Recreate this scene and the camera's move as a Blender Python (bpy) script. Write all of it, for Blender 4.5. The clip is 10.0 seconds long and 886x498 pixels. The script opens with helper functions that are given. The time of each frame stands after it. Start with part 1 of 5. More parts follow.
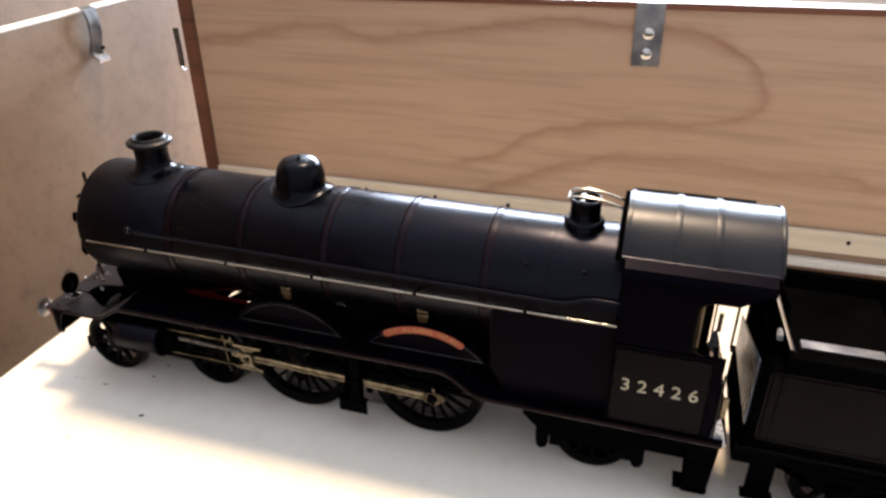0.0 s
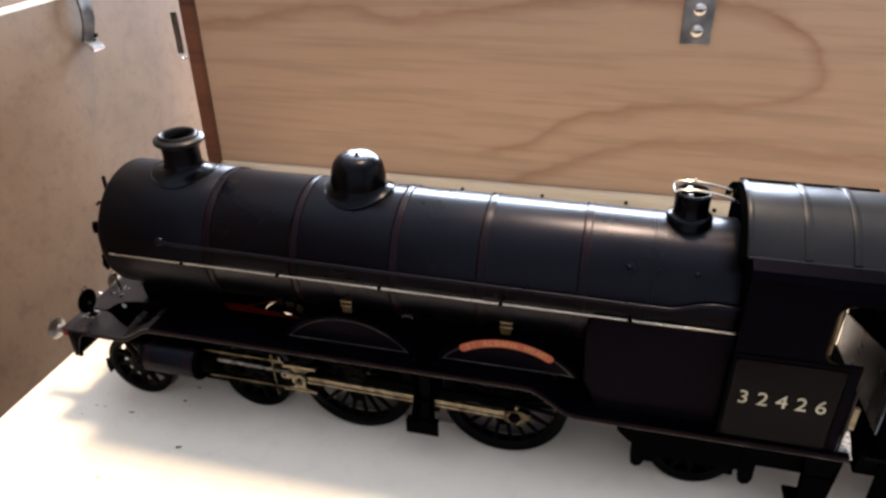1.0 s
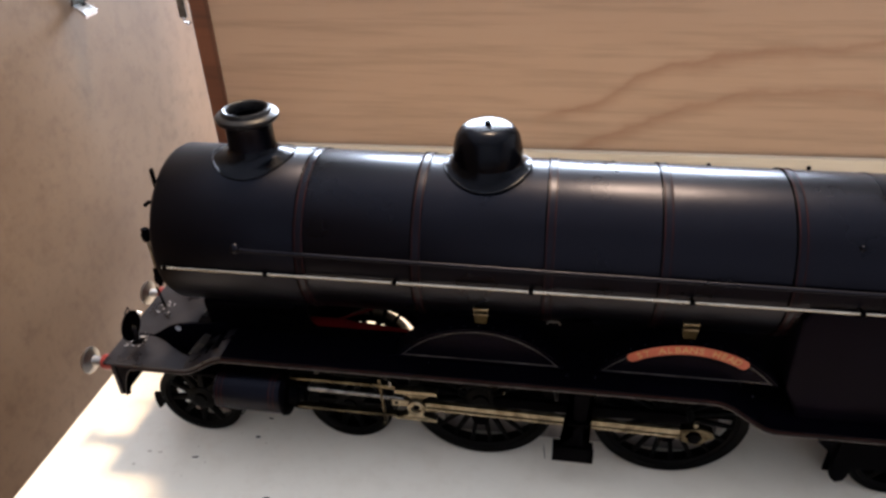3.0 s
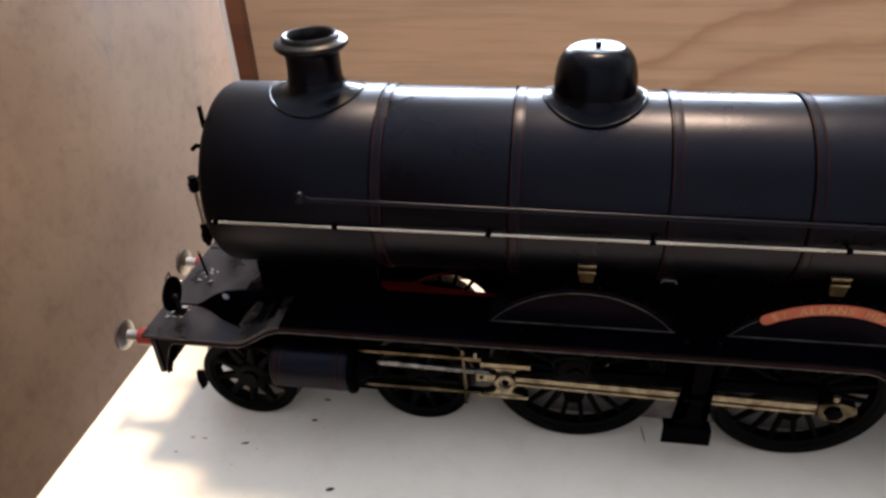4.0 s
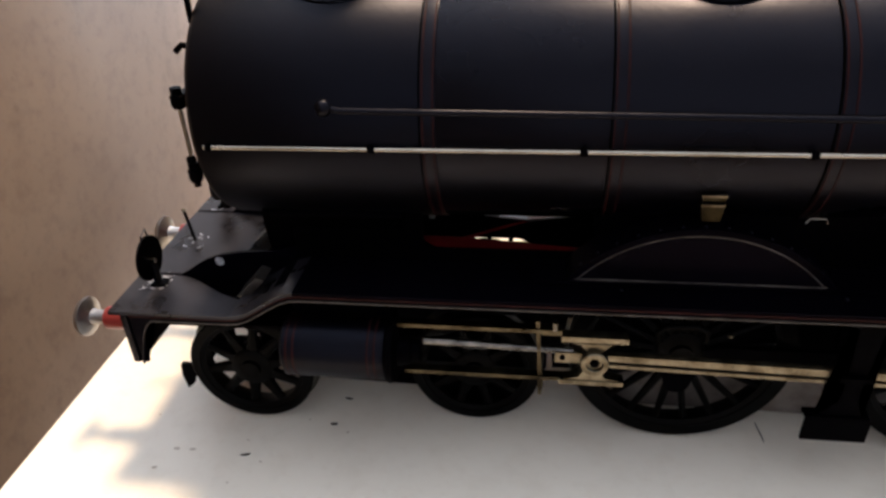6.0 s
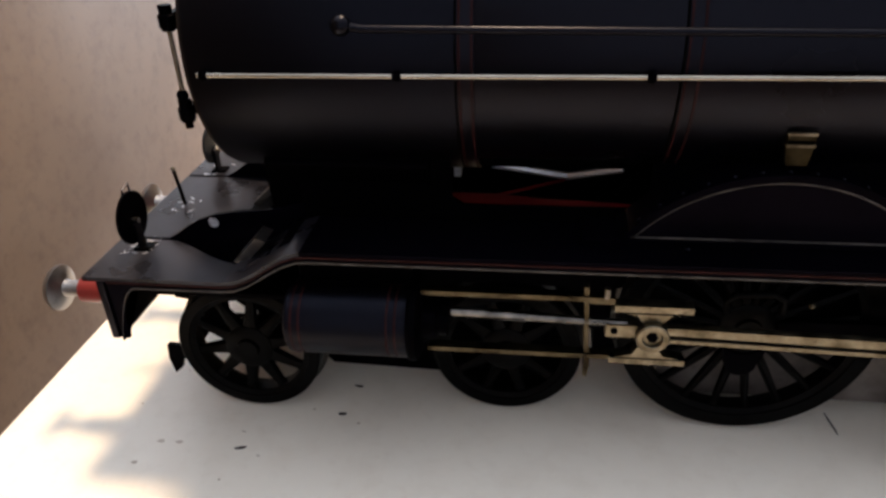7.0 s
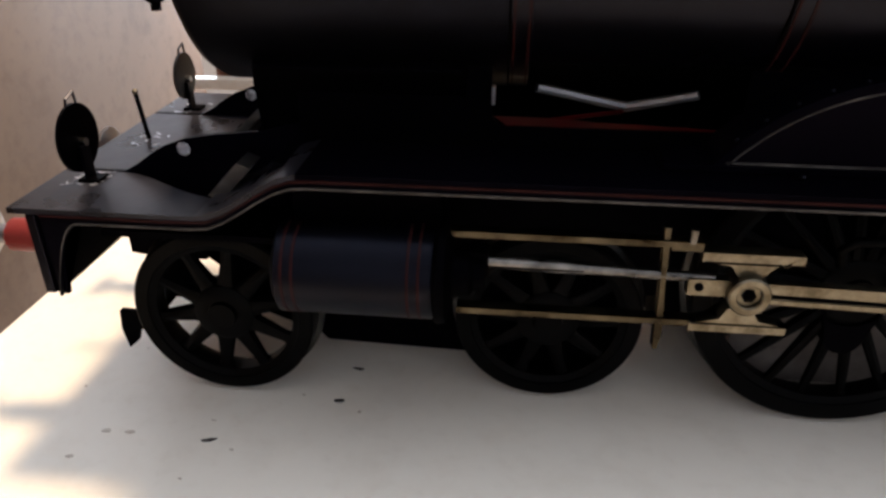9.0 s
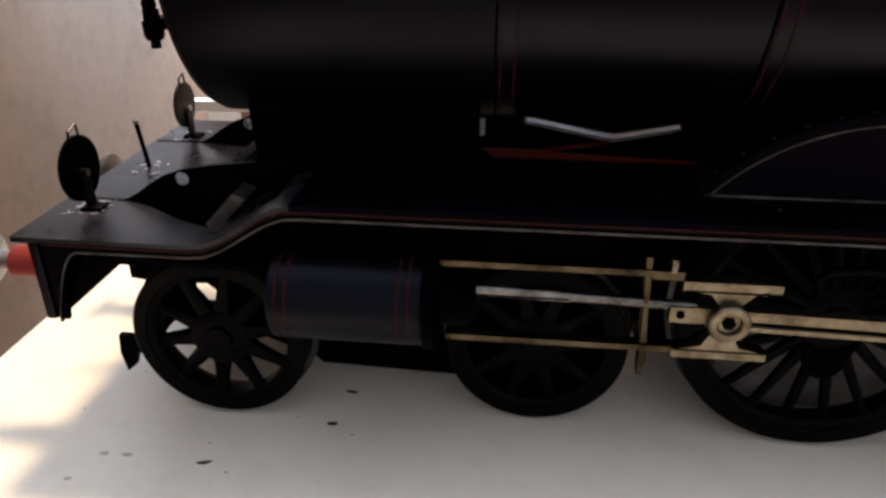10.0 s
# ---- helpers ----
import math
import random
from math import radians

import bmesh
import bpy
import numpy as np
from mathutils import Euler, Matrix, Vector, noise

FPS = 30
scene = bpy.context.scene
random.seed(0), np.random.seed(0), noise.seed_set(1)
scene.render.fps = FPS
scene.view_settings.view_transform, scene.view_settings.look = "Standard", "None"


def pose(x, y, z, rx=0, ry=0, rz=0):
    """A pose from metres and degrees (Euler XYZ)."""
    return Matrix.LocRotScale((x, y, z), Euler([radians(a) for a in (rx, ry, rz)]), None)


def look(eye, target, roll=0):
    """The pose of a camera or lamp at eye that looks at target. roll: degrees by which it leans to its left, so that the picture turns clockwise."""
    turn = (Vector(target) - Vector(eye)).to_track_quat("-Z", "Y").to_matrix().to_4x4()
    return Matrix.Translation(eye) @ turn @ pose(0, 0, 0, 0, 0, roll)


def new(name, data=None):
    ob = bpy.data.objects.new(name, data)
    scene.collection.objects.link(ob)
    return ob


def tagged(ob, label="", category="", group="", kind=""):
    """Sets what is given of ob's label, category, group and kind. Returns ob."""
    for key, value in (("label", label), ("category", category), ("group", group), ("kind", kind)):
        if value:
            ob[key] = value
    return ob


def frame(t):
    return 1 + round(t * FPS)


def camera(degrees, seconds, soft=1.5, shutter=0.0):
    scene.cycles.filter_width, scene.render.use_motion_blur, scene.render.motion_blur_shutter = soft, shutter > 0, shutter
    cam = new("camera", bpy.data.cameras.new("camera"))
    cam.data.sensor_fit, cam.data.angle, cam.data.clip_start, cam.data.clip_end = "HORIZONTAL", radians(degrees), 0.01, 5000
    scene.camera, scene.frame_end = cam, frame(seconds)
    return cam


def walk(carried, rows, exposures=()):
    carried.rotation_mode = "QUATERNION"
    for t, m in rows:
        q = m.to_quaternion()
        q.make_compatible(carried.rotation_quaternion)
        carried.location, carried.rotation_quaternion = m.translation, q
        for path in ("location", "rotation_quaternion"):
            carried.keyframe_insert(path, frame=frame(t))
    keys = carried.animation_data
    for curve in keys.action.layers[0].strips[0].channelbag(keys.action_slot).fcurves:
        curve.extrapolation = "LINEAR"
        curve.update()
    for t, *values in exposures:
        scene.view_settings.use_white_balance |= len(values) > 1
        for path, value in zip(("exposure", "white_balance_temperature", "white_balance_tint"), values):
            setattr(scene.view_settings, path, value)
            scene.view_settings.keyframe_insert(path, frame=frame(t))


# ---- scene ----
cam = camera(64.0, 10.0, soft=2.7)
# seconds, eye x y z in metres, yaw, pitch, roll in degrees
ROWS = [
    (0.0, 0.21296, -0.19287, 0.17679, 17.708, -28.849, -0.620),
    (0.5, 0.19173, -0.18251, 0.17332, 15.754, -29.071, -1.022),
    (1.0, 0.17339, -0.17948, 0.17012, 14.346, -30.025, -0.821),
    (1.5, 0.15647, -0.17371, 0.16767, 12.098, -31.002, -0.844),
    (2.0, 0.14288, -0.16833, 0.16595, 10.585, -31.094, -0.983),
    (2.5, 0.12729, -0.16177, 0.16232, 10.260, -31.761, -1.921),
    (2.7, 0.12350, -0.15736, 0.15933, 10.050, -32.238, -1.940),
    (3.8, 0.09940, -0.13923, 0.13860, 10.881, -32.777, -2.922),
    (4.0, 0.09502, -0.13888, 0.13403, 10.331, -32.952, -2.760),
    (4.5, 0.08993, -0.13620, 0.12737, 10.574, -32.175, -2.918),
    (5.0, 0.08453, -0.12757, 0.11821, 9.554, -31.530, -2.781),
    (5.5, 0.08023, -0.12193, 0.10977, 9.048, -31.366, -2.802),
    (7.0, 0.06864, -0.10779, 0.08541, 7.932, -29.668, -1.977),
    (7.5, 0.06459, -0.10406, 0.07880, 7.505, -29.286, -0.979),
    (8.0, 0.06070, -0.09884, 0.07310, 6.948, -28.784, -0.199),
    (8.5, 0.05918, -0.09539, 0.06486, 6.350, -28.485, -0.286),
    (9.0, 0.05928, -0.09390, 0.06439, 5.533, -27.533, 0.316),
    (9.5, 0.06058, -0.09459, 0.06511, 5.535, -26.766, 0.377),
    (10.0, 0.06089, -0.09530, 0.06689, 5.699, -26.275, 0.298),
]
walk(cam, [(t, pose(x, y, z, 0, 0, yaw) @ pose(0, 0, 0, 90 + pitch, 0, 0) @ pose(0, 0, 0, 0, 0, roll))
           for t, x, y, z, yaw, pitch, roll in ROWS],
     exposures=[(0.0, 0.08, 6500, 17), (2.7, 0.06, 6500, 17), (5.0, 0.0, 6500, 17), (8.0, -0.11, 6500, 17), (10.0, -0.12, 6500, 17)])

# ---- world and lights ----
world = bpy.data.worlds.new("room_air")
scene.world = world
world.use_nodes = True
wn = world.node_tree
sky = wn.nodes.new("ShaderNodeTexSky")
sky.sky_type, sky.sun_disc, sky.sun_elevation, sky.sun_rotation = "NISHITA", False, radians(35), radians(200)
wn.links.new(sky.outputs[0], wn.nodes["Background"].inputs[0])
wn.nodes["Background"].inputs[1].default_value = 0.1

LAMP_W, WINDOW_W = 35.0, 203.0
bulb = bpy.data.lights.new("ceiling_bulb", "AREA")
bulb.shape, bulb.size, bulb.energy, bulb.color = "DISK", 0.24, LAMP_W, (1.0, 0.74, 0.45)
new("ceiling_bulb", bulb).matrix_world = look((0.13, 0.50, 1.42), (0.08, 0.0, 0.0))
daylight = bpy.data.lights.new("window_daylight", "AREA")
daylight.shape, daylight.size, daylight.size_y = "RECTANGLE", 1.2, 0.64
daylight.energy, daylight.color = WINDOW_W, (0.72, 0.86, 1.0)
new("window_daylight", daylight).matrix_world = look((0.0, 1.66, 0.46), (0.1, 0.0, 0.12))

# ---- materials ----


def material(name):
    m = bpy.data.materials.new(name)
    m.use_nodes = True
    return m, m.node_tree, m.node_tree.nodes["Principled BSDF"]


def link(tree, a, b):
    tree.links.new(a, b)


def noise_node(tree, scale, detail=4.0, rough=0.55, distortion=0.0, stretch=None):
    tc = tree.nodes.new("ShaderNodeTexCoord")
    mp = tree.nodes.new("ShaderNodeMapping")
    if stretch:
        mp.inputs["Scale"].default_value = stretch
    nz = tree.nodes.new("ShaderNodeTexNoise")
    nz.inputs["Scale"].default_value = scale
    nz.inputs["Detail"].default_value = detail
    nz.inputs["Roughness"].default_value = rough
    nz.inputs["Distortion"].default_value = distortion
    link(tree, tc.outputs["Object"], mp.inputs[0])
    link(tree, mp.outputs[0], nz.inputs["Vector"])
    return nz


def ramp(tree, source, stops):
    r = tree.nodes.new("ShaderNodeValToRGB")
    while len(r.color_ramp.elements) < len(stops):
        r.color_ramp.elements.new(0.5)
    for e, (p, c) in zip(r.color_ramp.elements, stops):
        e.position, e.color = p, (*c, 1.0)
    link(tree, source, r.inputs[0])
    return r


def mix(tree, a, b, fac, kind="MIX"):
    m = tree.nodes.new("ShaderNodeMix")
    m.data_type, m.blend_type = "RGBA", kind
    for value, socket in ((fac, m.inputs[0]), (a, m.inputs[6]), (b, m.inputs[7])):
        if hasattr(value, "links"):
            link(tree, value, socket)
        else:
            socket.default_value = value if isinstance(value, float) else (*value, 1.0)
    return m.outputs[2]


def bump(tree, bsdf, source, strength, distance=0.0002):
    b = tree.nodes.new("ShaderNodeBump")
    b.inputs["Strength"].default_value = strength
    b.inputs["Distance"].default_value = distance
    link(tree, source, b.inputs["Height"])
    link(tree, b.outputs[0], bsdf.inputs["Normal"])


def painted(name, dark, light, rough_lo, rough_hi, metallic=0.0, grain=900.0, patch=60.0, relief=0.08, spec=0.5, wave=6.0, coat=0.0, sheen=(1.0, 1.0, 1.0)):
    m, tree, bsdf = material(name)
    bsdf.inputs["Specular Tint"].default_value = (*sheen, 1.0)
    bsdf.inputs["Coat Weight"].default_value = coat
    bsdf.inputs["Coat Roughness"].default_value = 0.2
    big, fine = noise_node(tree, patch), noise_node(tree, grain, 3.0)
    col = ramp(tree, big.outputs[0], [(0.35, dark), (0.68, light)])
    link(tree, mix(tree, col.outputs[0], tuple(0.6 * c for c in dark), ramp(tree, fine.outputs[0], [(0.62, (0, 0, 0)), (0.75, (0.5, 0.5, 0.5))]).outputs[0]), bsdf.inputs["Base Color"])
    r = ramp(tree, big.outputs[0], [(0.3, (rough_lo,) * 3), (0.72, (rough_hi,) * 3)])
    link(tree, r.outputs[0], bsdf.inputs["Roughness"])
    bsdf.inputs["Metallic"].default_value = metallic
    bsdf.inputs["Specular IOR Level"].default_value = spec
    both = tree.nodes.new("ShaderNodeMath")
    both.operation = "MULTIPLY_ADD"
    link(tree, noise_node(tree, 28.0, 2.0).outputs[0], both.inputs[0])
    both.inputs[1].default_value = wave
    link(tree, fine.outputs[0], both.inputs[2])
    bump(tree, bsdf, both.outputs[0], relief)
    return m


BLACK = painted("satin_black_paint", (0.0004, 0.0004, 0.0011), (0.0007, 0.0007, 0.0018), 0.26, 0.33, spec=0.17, sheen=(0.70, 0.73, 1.0))
GLOSS = painted("gloss_black_paint", (0.0006, 0.0006, 0.0012), (0.0012, 0.0012, 0.0024), 0.20, 0.28, spec=0.13, sheen=(0.75, 0.82, 1.0))
PLATFORM = painted("scuffed_black_platform", (0.006, 0.006, 0.0085), (0.019, 0.019, 0.025), 0.24, 0.42, spec=0.34, patch=140, sheen=(0.8, 0.86, 1.0))
WORN = painted("worn_grey_rim", (0.004, 0.004, 0.005), (0.016, 0.016, 0.018), 0.28, 0.42, spec=0.17, patch=220)
# near-black with no gloss
MATT_BLACK = painted("matt_black", (0.0008, 0.0008, 0.0008), (0.002, 0.002, 0.002), 0.7, 0.9, spec=0.0)
FLAT = painted("flat_black_paint", (0.0007, 0.0006, 0.0014), (0.0012, 0.0010, 0.0024), 0.34, 0.46, spec=0.026, sheen=(0.6, 0.56, 1.0))
PEWTER = painted("dull_bare_metal", (0.10, 0.10, 0.098), (0.24, 0.235, 0.225), 0.35, 0.5, 1.0, patch=150)
SMOKE = painted("dull_black_smokebox", (0.0004, 0.0004, 0.0009), (0.0008, 0.0008, 0.0015), 0.33, 0.42, spec=0.14, sheen=(0.64, 0.69, 1.0))
DARK = painted("dark_underframe_black", (0.0003, 0.0003, 0.0004), (0.0008, 0.0007, 0.0010), 0.45, 0.65, spec=0.015, sheen=(0.7, 0.65, 1.0))
PANEL_BLACK = painted("brownish_black_panel", (0.0022, 0.0016, 0.0030), (0.0034, 0.0025, 0.0045), 0.30, 0.42, spec=0.022, sheen=(0.8, 0.7, 1.0))
ROOF = painted("grey_worn_roof", (0.002, 0.002, 0.0026), (0.006, 0.006, 0.0064), 0.28, 0.38, spec=0.25, sheen=(0.82, 0.88, 1.0))
WHEEL = painted("black_wheel_paint", (0.0005, 0.0005, 0.0006), (0.0015, 0.0014, 0.0016), 0.35, 0.5, spec=0.035, patch=160)
GAP_GREY = painted("dull_brown_grey_metal", (0.085, 0.072, 0.066), (0.165, 0.147, 0.136), 0.5, 0.7, spec=0.2, patch=200)
RED = painted("red_frame_paint", (0.050, 0.0024, 0.003), (0.095, 0.004, 0.005), 0.35, 0.5, spec=0.10)
BUFFER_RED = painted("buffer_red_paint", (0.17, 0.015, 0.014), (0.23, 0.026, 0.022), 0.3, 0.45)
PLATE = painted("orange_red_nameplate", (0.30, 0.050, 0.022), (0.40, 0.085, 0.040), 0.4, 0.55, patch=300)
PLATE_BRASS = painted("worn_brass_letters", (0.30, 0.15, 0.06), (0.46, 0.27, 0.12), 0.35, 0.5, 0.4, patch=300)
LINE_RED = painted("lining_red", (0.011, 0.0028, 0.003), (0.027, 0.0068, 0.007), 0.35, 0.5, patch=200, spec=0.06)
LINE_GREY = painted("lining_grey", (0.028, 0.026, 0.025), (0.10, 0.092, 0.086), 0.35, 0.5, patch=200, spec=0.15)
LINE_BROWN = painted("lining_brown_grey", (0.018, 0.013, 0.012), (0.055, 0.042, 0.038), 0.35, 0.5, patch=200, spec=0.1)
CAB_PANEL = painted("worn_brown_black_panel", (0.0030, 0.0024, 0.0032), (0.0052, 0.0042, 0.0050), 0.30, 0.42, spec=0.045)
CREAM = painted("cream_figures", (0.42, 0.40, 0.29), (0.58, 0.55, 0.42), 0.4, 0.5, patch=300)
BRASS = painted("tarnished_nickel_brass", (0.085, 0.073, 0.051), (0.27, 0.238, 0.176), 0.30, 0.50, 1.0, patch=380)
OILY = painted("oily_dark_brass", (0.022, 0.018, 0.012), (0.115, 0.098, 0.066), 0.26, 0.46, 1.0, patch=300)
SOLDER = painted("scraped_grey_solder", (0.34, 0.36, 0.41), (0.72, 0.75, 0.82), 0.22, 0.40, 0.55, patch=900)
GOLD = painted("dull_brass", (0.40, 0.27, 0.10), (0.55, 0.40, 0.16), 0.3, 0.45, 1.0, patch=200)
STEEL = painted("bright_steel", (0.50, 0.50, 0.50), (0.74, 0.73, 0.71), 0.16, 0.30, 1.0, patch=200)
ZINC = painted("zinc_plated_steel", (0.24, 0.24, 0.25), (0.42, 0.42, 0.42), 0.3, 0.45, 1.0, patch=120)
PISTON = painted("oily_piston_steel", (0.08, 0.076, 0.07), (0.30, 0.285, 0.262), 0.25, 0.42, 1.0, patch=330)
LINK = painted("bright_nickel_link", (0.82, 0.83, 0.88), (0.92, 0.92, 0.95), 0.42, 0.55, 1.0, patch=200)
BLUED = painted("polished_blue_steel", (0.040, 0.055, 0.090), (0.085, 0.11, 0.165), 0.24, 0.36, 1.0, patch=90)
CLIP = painted("dull_brown_brass", (0.012, 0.010, 0.005), (0.040, 0.032, 0.017), 0.35, 0.5, 1.0, patch=300)
RAIL = painted("polished_handrail", (0.32, 0.295, 0.25), (0.50, 0.465, 0.40), 0.2, 0.3, 1.0, patch=120)


def streak_mask(tree, tc, curve, flip=False, core=0.2, lo=0.0, hi=1.0):
    """A soft dark growth line: metres across as a function of metres along, both mapped from -10..40 cm and 0..12.5 cm."""
    sep = tree.nodes.new("ShaderNodeSeparateXYZ")
    wob = noise_node(tree, 60.0, 4.0, 0.6, 0.0, (0.5, 1.0, 1.0))
    link(tree, tc.outputs["Object"], sep.inputs[0])

    def calc(op, a, b=None, c=None):
        n = tree.nodes.new("ShaderNodeMath")
        n.operation = op
        for k, v in enumerate((a, b, c)):
            if v is None:
                continue
            if hasattr(v, "links"):
                link(tree, v, n.inputs[k])
            else:
                n.inputs[k].default_value = v
        return n.outputs[0]
    u = calc("MULTIPLY_ADD", sep.outputs["X"], 2.0, 0.2)
    v = calc("MULTIPLY", sep.outputs["Z"], 8.0)
    along, across, scale = (v, u, 0.5) if flip else (u, v, 0.125)
    fc = tree.nodes.new("ShaderNodeFloatCurve")
    pts = fc.mapping.curves[0].points
    ends = [curve[0], curve[-1]]
    pts[0].location, pts[1].location = (ends[0][0], ends[0][1]), (ends[1][0], ends[1][1])
    for p in curve[1:-1]:
        pts.new(*p)
    fc.mapping.update()
    link(tree, along, fc.inputs[1])
    off = calc("MULTIPLY", calc("SUBTRACT", across, fc.outputs[0]), scale * 100.0)
    off = calc("ADD", off, calc("MULTIPLY_ADD", wob.outputs[0], 1.3, -0.65))
    r = ramp(tree, calc("MULTIPLY_ADD", off, 0.5, 0.5), [(0.15, (0, 0, 0)), (0.5 - core, (0.22,) * 3), (0.5, (0.72,) * 3), (0.5 + core * 0.5, (0.16,) * 3), (0.72, (0, 0, 0))])
    ends_r = ramp(tree, along, [(max(lo - 0.03, 0.0), (0, 0, 0)), (lo, (1, 1, 1)), (hi, (1, 1, 1)), (min(hi + 0.03, 1.0), (0, 0, 0))])
    return calc("MULTIPLY", r.outputs[0], ends_r.outputs[0])


def cm(points):
    return [((x + 10) / 50, z / 12.5) for x, z in points]


def plywood(name, pale, mid, streak, along=(1.0, 6.0, 6.0), loops=1.0, rough=0.5, curves=(), line=1.0):
    """Rotary-cut veneer: long wandering growth lines over fine pores."""
    m, tree, bsdf = material(name)
    warp = noise_node(tree, 5.5, 3.0, 0.5, 0.6, (0.5, 1.0, 1.25))
    tc = tree.nodes.new("ShaderNodeTexCoord")
    sep = tree.nodes.new("ShaderNodeSeparateXYZ")
    link(tree, tc.outputs["Object"], sep.inputs[0])
    add = tree.nodes.new("ShaderNodeMath")
    add.operation = "MULTIPLY_ADD"
    link(tree, warp.outputs[0], add.inputs[0])
    add.inputs[1].default_value = 0.24 * loops
    link(tree, sep.outputs["Z"], add.inputs[2])
    saw = tree.nodes.new("ShaderNodeMath")
    saw.operation = "MULTIPLY"
    link(tree, add.outputs[0], saw.inputs[0])
    saw.inputs[1].default_value = 34.0
    frac = tree.nodes.new("ShaderNodeMath")
    frac.operation = "FRACT"
    link(tree, saw.outputs[0], frac.inputs[0])
    lines = ramp(tree, frac.outputs[0], [(0.0, (1, 1, 1)), (0.055, (0.45, 0.45, 0.45)), (0.22, (0, 0, 0)), (0.90, (0, 0, 0)), (1.0, (0.9, 0.9, 0.9))])
    fade = ramp(tree, noise_node(tree, 14.0, 3.0, 0.6, 0.0, (0.4, 1, 1)).outputs[0], [(0.42, (0, 0, 0)), (0.62, (1, 1, 1))])
    fine = noise_node(tree, 300.0, 5.0, 0.65, 0.0, (0.045, 1.0, 1.0))
    broad = noise_node(tree, 16.0, 4.0, 0.6, 0.0, (0.35, 1.0, 1.6))
    base = ramp(tree, broad.outputs[0], [(0.3, mid), (0.7, pale)])
    pores = ramp(tree, fine.outputs[0], [(0.46, (0, 0, 0)), (0.80, (0.62, 0.62, 0.62))])
    col = mix(tree, base.outputs[0], tuple(0.58 * c for c in mid), pores.outputs[0])
    amount = tree.nodes.new("ShaderNodeMath")
    amount.operation = "MULTIPLY"
    link(tree, lines.outputs[0], amount.inputs[0])
    link(tree, fade.outputs[0], amount.inputs[1])
    soft = tree.nodes.new("ShaderNodeMath")
    soft.operation = "MULTIPLY"
    link(tree, amount.outputs[0], soft.inputs[0])
    soft.inputs[1].default_value = line
    col = mix(tree, col, streak, soft.outputs[0])
    for curve, flip, lo, hi in curves:
        m_ = streak_mask(tree, tc, curve, flip, lo=lo, hi=hi)
        fade_ = tree.nodes.new("ShaderNodeMath")
        fade_.operation = "MULTIPLY"
        link(tree, m_, fade_.inputs[0])
        link(tree, ramp(tree, broad.outputs[0], [(0.25, (0.35,) * 3), (0.6, (0.85,) * 3)]).outputs[0], fade_.inputs[1])
        col = mix(tree, col, streak, fade_.outputs[0])
    link(tree, col, bsdf.inputs["Base Color"])
    bsdf.inputs["Roughness"].default_value = rough
    bump(tree, bsdf, fine.outputs[0], 0.12)
    return m


GROWTH = [
    (cm([(8, 3.3), (12.8, 3.94), (13.9, 4.6), (15.8, 5.75), (18.6, 6.25), (21.1, 6.6), (24.6, 7.05), (27, 7.6)]), False, 0.44, 0.685),
    ([(v, u) for u, v in cm([(23.6, 6.6), (24.6, 7.0), (25.3, 7.5), (25.6, 8.2), (25.35, 9.1), (24.8, 9.8), (23.9, 10.35), (22.5, 10.8)])], True, 0.57, 0.825),
    (cm([(-8, 8.9), (-1.6, 9.4), (4.0, 10.2), (7.6, 9.95), (10.8, 10.3), (13.5, 10.8), (18, 11.05), (21.7, 10.9), (24.2, 10.25)]), False, 0.0, 0.67),
    (cm([(10, 0.3), (11.7, 1.2), (12.9, 2.0), (14.7, 3.1), (16.6, 3.85), (19.1, 4.55), (22, 4.85), (26.8, 4.7), (38, 4.2)]), False, 0.42, 0.98),
]
PLY = plywood("plywood_veneer", (0.500, 0.342, 0.234), (0.455, 0.301, 0.203), (0.27, 0.125, 0.07), loops=0.5, curves=GROWTH, line=0.06)
EDGE = plywood("reddish_hardwood_edge", (0.19, 0.070, 0.034), (0.115, 0.040, 0.020), (0.05, 0.018, 0.010), loops=0.3)
DARK_EDGE = plywood("dark_brown_rebate", (0.14, 0.055, 0.029), (0.095, 0.036, 0.019), (0.03, 0.011, 0.006), loops=0.3)
PINE = plywood("pale_planed_batten", (0.82, 0.73, 0.58), (0.74, 0.64, 0.49), (0.50, 0.36, 0.22), loops=0.2)


def mottled(name, base, dark, pale, rough, speck=700.0, patch=9.0, relief=0.2):
    m, tree, bsdf = material(name)
    broad, mid, fine = noise_node(tree, patch, 3.0), noise_node(tree, patch * 9, 4.0, 0.7), noise_node(tree, speck, 2.0)
    col = ramp(tree, broad.outputs[0], [(0.3, base), (0.75, pale)]).outputs[0]
    col = mix(tree, col, dark, ramp(tree, mid.outputs[0], [(0.48, (0, 0, 0)), (0.80, (0.55, 0.55, 0.55))]).outputs[0])
    col = mix(tree, col, dark, ramp(tree, fine.outputs[0], [(0.58, (0, 0, 0)), (0.80, (0.3, 0.3, 0.3))]).outputs[0])
    link(tree, col, bsdf.inputs["Base Color"])
    bsdf.inputs["Roughness"].default_value = rough
    bump(tree, bsdf, fine.outputs[0], relief)
    return m


